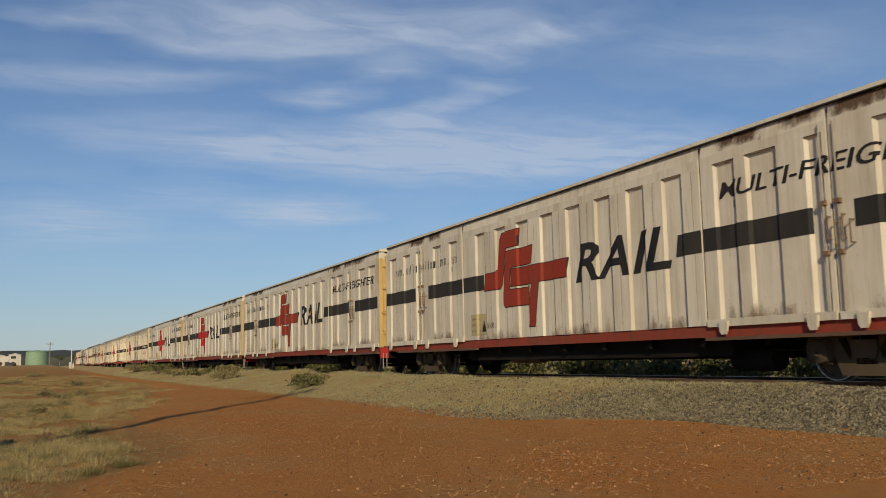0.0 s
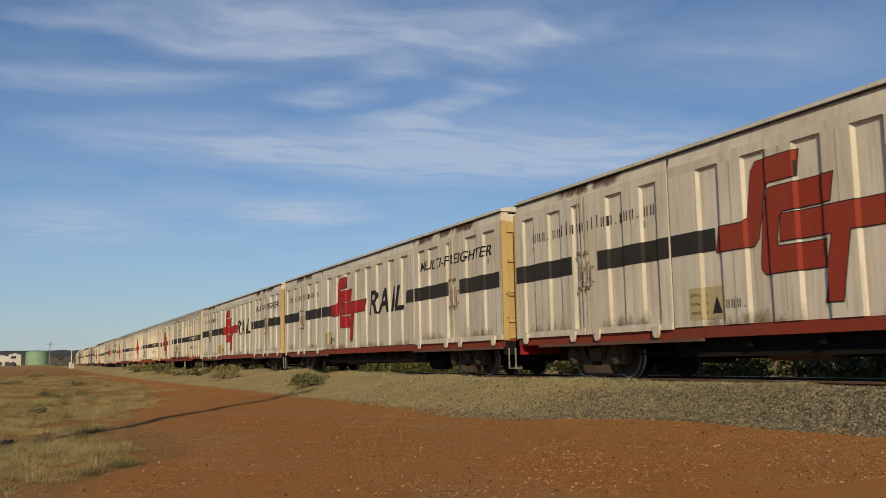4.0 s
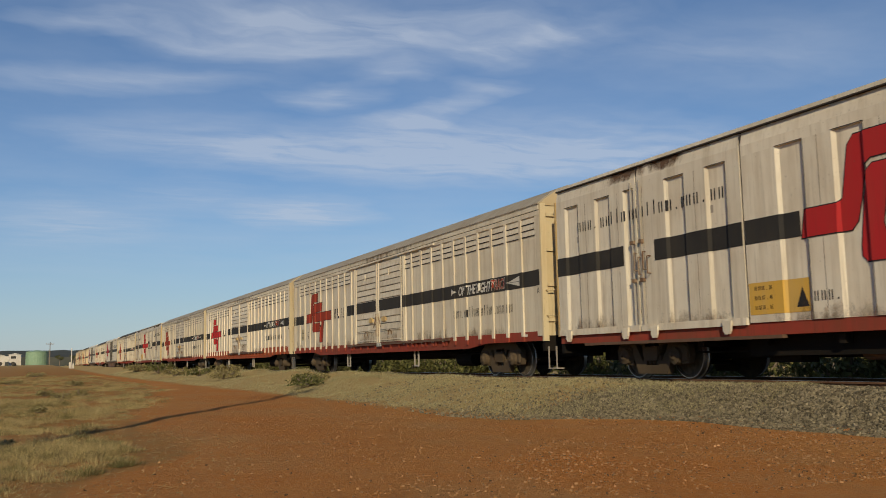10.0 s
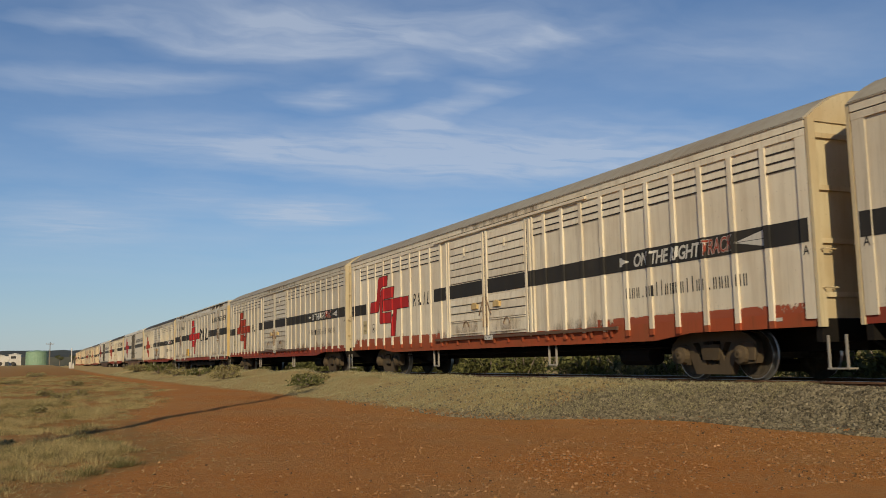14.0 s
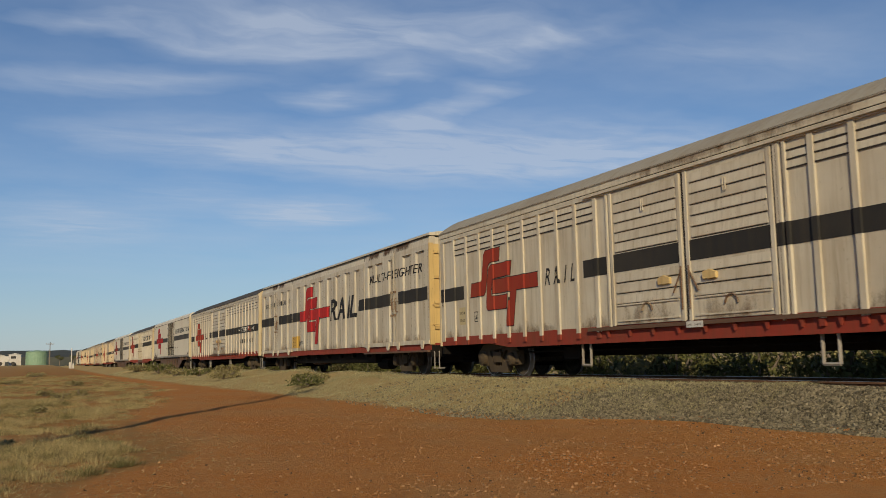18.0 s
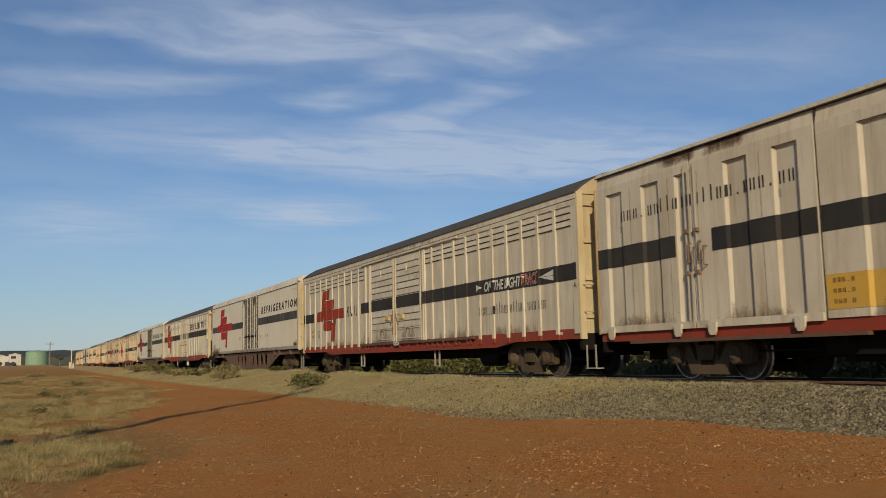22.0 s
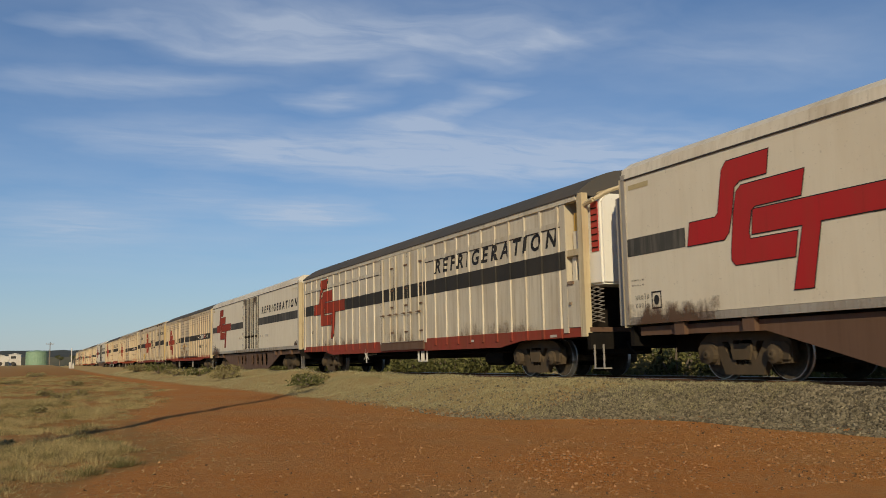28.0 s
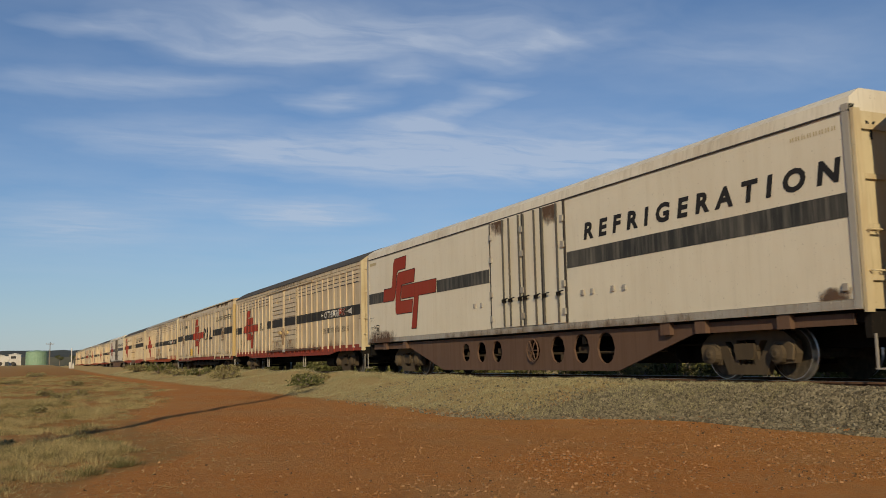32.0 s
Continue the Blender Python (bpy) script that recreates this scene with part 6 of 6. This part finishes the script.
def build_distance():
    # storage tank, sheds and trucks by the crossing
    t = thing("storage_tank", "faded green round steel tank with a low cone roof", "tank")
    t.location = (1.7, 260.0, land(1.7, 260.0))
    bm = bmesh.new()
    rod(bm, (0, 0, -0.2), (0, 0, 3.4), 2.7, 28)
    part("shell", bm, SHED_GREEN, t)
    bm = bmesh.new()
    rings = [[bm.verts.new((r * math.cos(2 * math.pi * i / 28), r * math.sin(2 * math.pi * i / 28), z)) for i in range(28)] for r, z in ((2.8, 3.4), (2.8, 3.5), (0.3, 3.9))]
    for a, b in zip(rings, rings[1:]):
        for i in range(28):
            bm.faces.new((a[i], a[(i + 1) % 28], b[(i + 1) % 28], b[i]))
    bm.faces.new(rings[2])
    part("roof", bm, SHED_GREEN, t)
    for x, y, w, d, h, mat, label in ((-3.6, 270.0, 3.0, 5.0, 2.9, SHED_WHITE, "white sheet-steel silo shed"), (-9.5, 262.0, 7.5, 4.0, 2.6, SHED_WHITE, "dusty white farm shed with dark openings"), (-16.0, 268.0, 6.0, 4.0, 2.7, SHED_WHITE, "pale sheet-steel shed by the crossing")):
        s = thing("shed", label, "shed", "sheds by the crossing")
        s.location = (x, y, land(x, y))
        boxes("wall", [(-w / 2, w / 2, -d / 2, d / 2, -0.3, h)], mat, s)
        bm = bmesh.new()
        prism(bm, [(-w / 2 - 0.2, h), (w / 2 + 0.2, h), (0, h + w * 0.12)], "y", -d / 2 - 0.2, d / 2 + 0.2)
        part("roof", bm, SHED_WHITE, s)
        boxes("door", [(-w * 0.2, w * 0.12, -d / 2 - 0.05, -d / 2 - 0.01, 0, h * 0.6)], SHED_DARK, s)
    for x, y in ((-5.8, 250.0), (-12.5, 248.0)):
        s = thing("truck", "dusty white parked truck", "truck", "parked trucks")
        s.location = (x, y, land(x, y))
        boxes("tray", [(-2.6, 1.2, -1.1, 1.1, 0.9, 2.3)], SHED_WHITE, s)
        boxes("cab", [(1.3, 2.9, -1.1, 1.1, 0.7, 2.6)], SHED_WHITE, s)
        boxes("window", [(1.6, 2.7, -1.13, -1.102, 1.7, 2.3)], SHED_DARK, s)
        for wx in (-1.9, -0.8, 2.1):
            bm = bmesh.new()
            rod(bm, (wx, -1.12, 0.48), (wx, 1.12, 0.48), 0.48, 12)
            part("wheel", bm, SHED_DARK, s)
    utility_pole(5.4, 294.0, 7.0)
    utility_pole(-3.5, 6.9, 11.2)
    utility_pole(28.0, 380.0, 9.0)
    utility_pole(-5.0, 126.0, 11.6)
    t = thing("signal_post", "white-painted crossing signal post", "signal")
    t.location = (7.75, 200.0, land(7.75, 200.0))
    bm = bmesh.new()
    rod(bm, (0, 0, -0.2), (0, 0, 4.1), 0.11, 8)
    part("post", bm, SHED_WHITE, t)
    boxes("relay_box", [(-0.45, -0.1, -0.3, 0.3, 0, 1.3), (0.2, 0.5, -0.2, 0.2, 0, 1.0)], SHED_WHITE, t)
    for x, y, h, s in ((-22.0, 255.0, 7.5, 1), (-27.0, 262.0, 9.0, 2), (3.5, 330.0, 5.0, 3), (9.5, 340.0, 4.5, 4), (14.0, 345.0, 4.5, 5)):
        gum_tree(x, y, h, s)
    # the far wooded rise
    verts, faces = [], []
    n = 260
    for i in range(n + 1):
        a = radians(-75 + 150 * i / n)
        r = 2300.0
        h = 44 + 7 * noise.noise(Vector((i * 0.045, 0, 0))) + 2.6 * noise.noise(Vector((i * 0.9, 1, 0)))
        verts += [(r * math.sin(a), r * math.cos(a), -20), (r * math.sin(a), r * math.cos(a), h * 0.55), (1.12 * r * math.sin(a), 1.12 * r * math.cos(a), h)]
    for i in range(n):
        for k in (0, 1):
            p, q = 3 * i + k, 3 * i + 3 + k
            faces.append((p, q, q + 1, p + 1))
    me = bpy.data.meshes.new("far_hills")
    me.from_pydata(verts, [], faces)
    me.materials.append(HILL)
    tagged(new("far_hills", me), "low dark wooded hills along the horizon", "hills", "", "structure")


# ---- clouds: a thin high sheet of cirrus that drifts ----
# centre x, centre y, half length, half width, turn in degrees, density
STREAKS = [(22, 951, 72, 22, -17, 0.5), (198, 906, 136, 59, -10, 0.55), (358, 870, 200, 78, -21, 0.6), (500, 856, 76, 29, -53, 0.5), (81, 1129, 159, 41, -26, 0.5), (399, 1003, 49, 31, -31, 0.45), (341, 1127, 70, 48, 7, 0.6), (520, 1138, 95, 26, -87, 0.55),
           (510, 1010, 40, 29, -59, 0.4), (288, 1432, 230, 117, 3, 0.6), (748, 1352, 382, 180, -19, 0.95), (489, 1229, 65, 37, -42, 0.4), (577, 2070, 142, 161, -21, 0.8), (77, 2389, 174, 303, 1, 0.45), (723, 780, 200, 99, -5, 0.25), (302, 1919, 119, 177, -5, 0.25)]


def cloud_mat():
    n = Nodes("cirrus")
    warp_in = n.put("ShaderNodeTexNoise", Scale=0.0055, Detail=4.0)
    n.link(n.coord.outputs["Object"], warp_in.inputs["Vector"])
    warp = n.tree.nodes.new("ShaderNodeVectorMath")
    warp.operation = "MULTIPLY_ADD"
    n.link(warp_in.outputs["Color"], warp.inputs[0])
    warp.inputs[1].default_value = (170, 170, 0)
    shift = n.tree.nodes.new("ShaderNodeVectorMath")
    shift.operation = "SUBTRACT"
    n.link(n.coord.outputs["Object"], shift.inputs[0])
    shift.inputs[1].default_value = (85, 85, 0)
    n.link(shift.outputs[0], warp.inputs[2])
    total = None
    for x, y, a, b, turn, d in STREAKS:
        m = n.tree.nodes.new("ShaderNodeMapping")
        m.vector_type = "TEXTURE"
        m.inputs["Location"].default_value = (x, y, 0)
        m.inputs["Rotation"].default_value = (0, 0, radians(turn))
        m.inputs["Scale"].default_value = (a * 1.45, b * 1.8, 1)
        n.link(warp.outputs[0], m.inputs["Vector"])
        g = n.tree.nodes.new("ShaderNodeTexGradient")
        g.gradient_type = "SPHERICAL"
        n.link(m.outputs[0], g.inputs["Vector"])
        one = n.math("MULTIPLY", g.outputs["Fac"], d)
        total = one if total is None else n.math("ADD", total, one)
    fibre = n.put("ShaderNodeTexNoise", Scale=0.011, Detail=5.0, Roughness=0.52)
    fm = n.put("ShaderNodeMapping")
    fm.inputs["Rotation"].default_value = (0, 0, radians(20))
    fm.inputs["Scale"].default_value = (0.65, 1.7, 1)
    n.link(warp.outputs[0], fm.inputs["Vector"])
    n.link(fm.outputs[0], fibre.inputs["Vector"])
    f = n.ramp(fibre.outputs["Fac"], 0.32, 0.70, 0.40, 1.2)
    thin = n.ramp(n.noise(0.0022, 5, 0.6), 0.32, 0.8, 0.04, 0.26)
    ends = n.ramp(n.sep()[1], 2600.0, 4700.0, 1.0, 0.0)
    dens = n.math("MINIMUM", n.math("ADD", n.math("SUBTRACT", n.math("MULTIPLY", n.math("MULTIPLY", total, f), 0.95), 0.02), thin), 0.62)
    dens = n.math("MULTIPLY", dens, ends)
    glow = n.put("ShaderNodeEmission", Strength=1.0)
    glow.inputs["Color"].default_value = (0.50, 0.56, 0.66, 1)
    clear = n.tree.nodes.new("ShaderNodeBsdfTransparent")
    mix = n.tree.nodes.new("ShaderNodeMixShader")
    n.link(dens, mix.inputs[0])
    n.link(clear.outputs[0], mix.inputs[1])
    n.link(glow.outputs[0], mix.inputs[2])
    n.link(mix.outputs[0], n.tree.nodes["Material Output"].inputs["Surface"])
    n.tree.nodes.remove(n.bsdf)
    return n.mat


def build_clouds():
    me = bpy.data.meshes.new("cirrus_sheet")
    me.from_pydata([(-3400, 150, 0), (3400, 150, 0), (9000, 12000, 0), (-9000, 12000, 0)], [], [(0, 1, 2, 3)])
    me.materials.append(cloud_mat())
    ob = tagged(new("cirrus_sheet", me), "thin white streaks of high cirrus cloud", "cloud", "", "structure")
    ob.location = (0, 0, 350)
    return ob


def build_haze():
    """Added glowing ring behind the hills that imitates horizon haze and thins out with height."""
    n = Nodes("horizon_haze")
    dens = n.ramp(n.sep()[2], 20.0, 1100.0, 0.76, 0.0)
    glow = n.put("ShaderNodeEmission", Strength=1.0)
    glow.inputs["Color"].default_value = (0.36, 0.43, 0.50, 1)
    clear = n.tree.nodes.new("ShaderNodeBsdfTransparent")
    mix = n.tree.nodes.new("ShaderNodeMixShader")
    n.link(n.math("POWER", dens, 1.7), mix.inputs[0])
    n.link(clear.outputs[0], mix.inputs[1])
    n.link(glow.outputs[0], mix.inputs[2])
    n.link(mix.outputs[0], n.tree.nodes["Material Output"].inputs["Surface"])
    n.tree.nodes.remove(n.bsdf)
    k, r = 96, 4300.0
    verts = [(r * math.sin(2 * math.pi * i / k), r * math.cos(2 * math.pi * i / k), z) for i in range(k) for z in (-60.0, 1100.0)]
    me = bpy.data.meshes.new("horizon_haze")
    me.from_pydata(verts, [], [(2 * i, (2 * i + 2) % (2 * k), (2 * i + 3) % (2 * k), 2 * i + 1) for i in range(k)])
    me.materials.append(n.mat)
    tagged(new("horizon_haze", me), "pale glowing ring that imitates horizon haze", "haze", "", "structure")


build_ground()
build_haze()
build_track()
VANS = build_train()
build_distance()
build_plants()
CLOUDS = build_clouds()
build_stones()


# ---- what moves ----
def motions():
    for van, y in VANS:
        walk(van, [(2.0 * k, on_line(y - travelled(2.0 * k))) for k in range(17)])
    walk(CLOUDS, [(t, pose(20.0 * t / 32, 14.0 * t / 32, 350)) for t in (0.0, 16.0, 32.0)])
    sets = {-1: [], 1: []}
    for ob in scene.objects:
        if ob.type == "MESH" and ob.data == WHEELSET:
            sets[1 if ob.location.y > 0 else -1].append(ob)
    for s, group in sets.items():
        rows = []
        for k in range(481):
            t = k / 15
            rows.append((t, pose(0, s * AXLE, WHEEL_R, math.degrees(travelled(t) / WHEEL_R))))
        walk(group[0], rows)
        keys = group[0].animation_data
        for other in group[1:]:
            other.rotation_mode = "QUATERNION"
            other.animation_data_create()
            other.animation_data.action = keys.action
            other.animation_data.action_slot = keys.action_slot


motions()
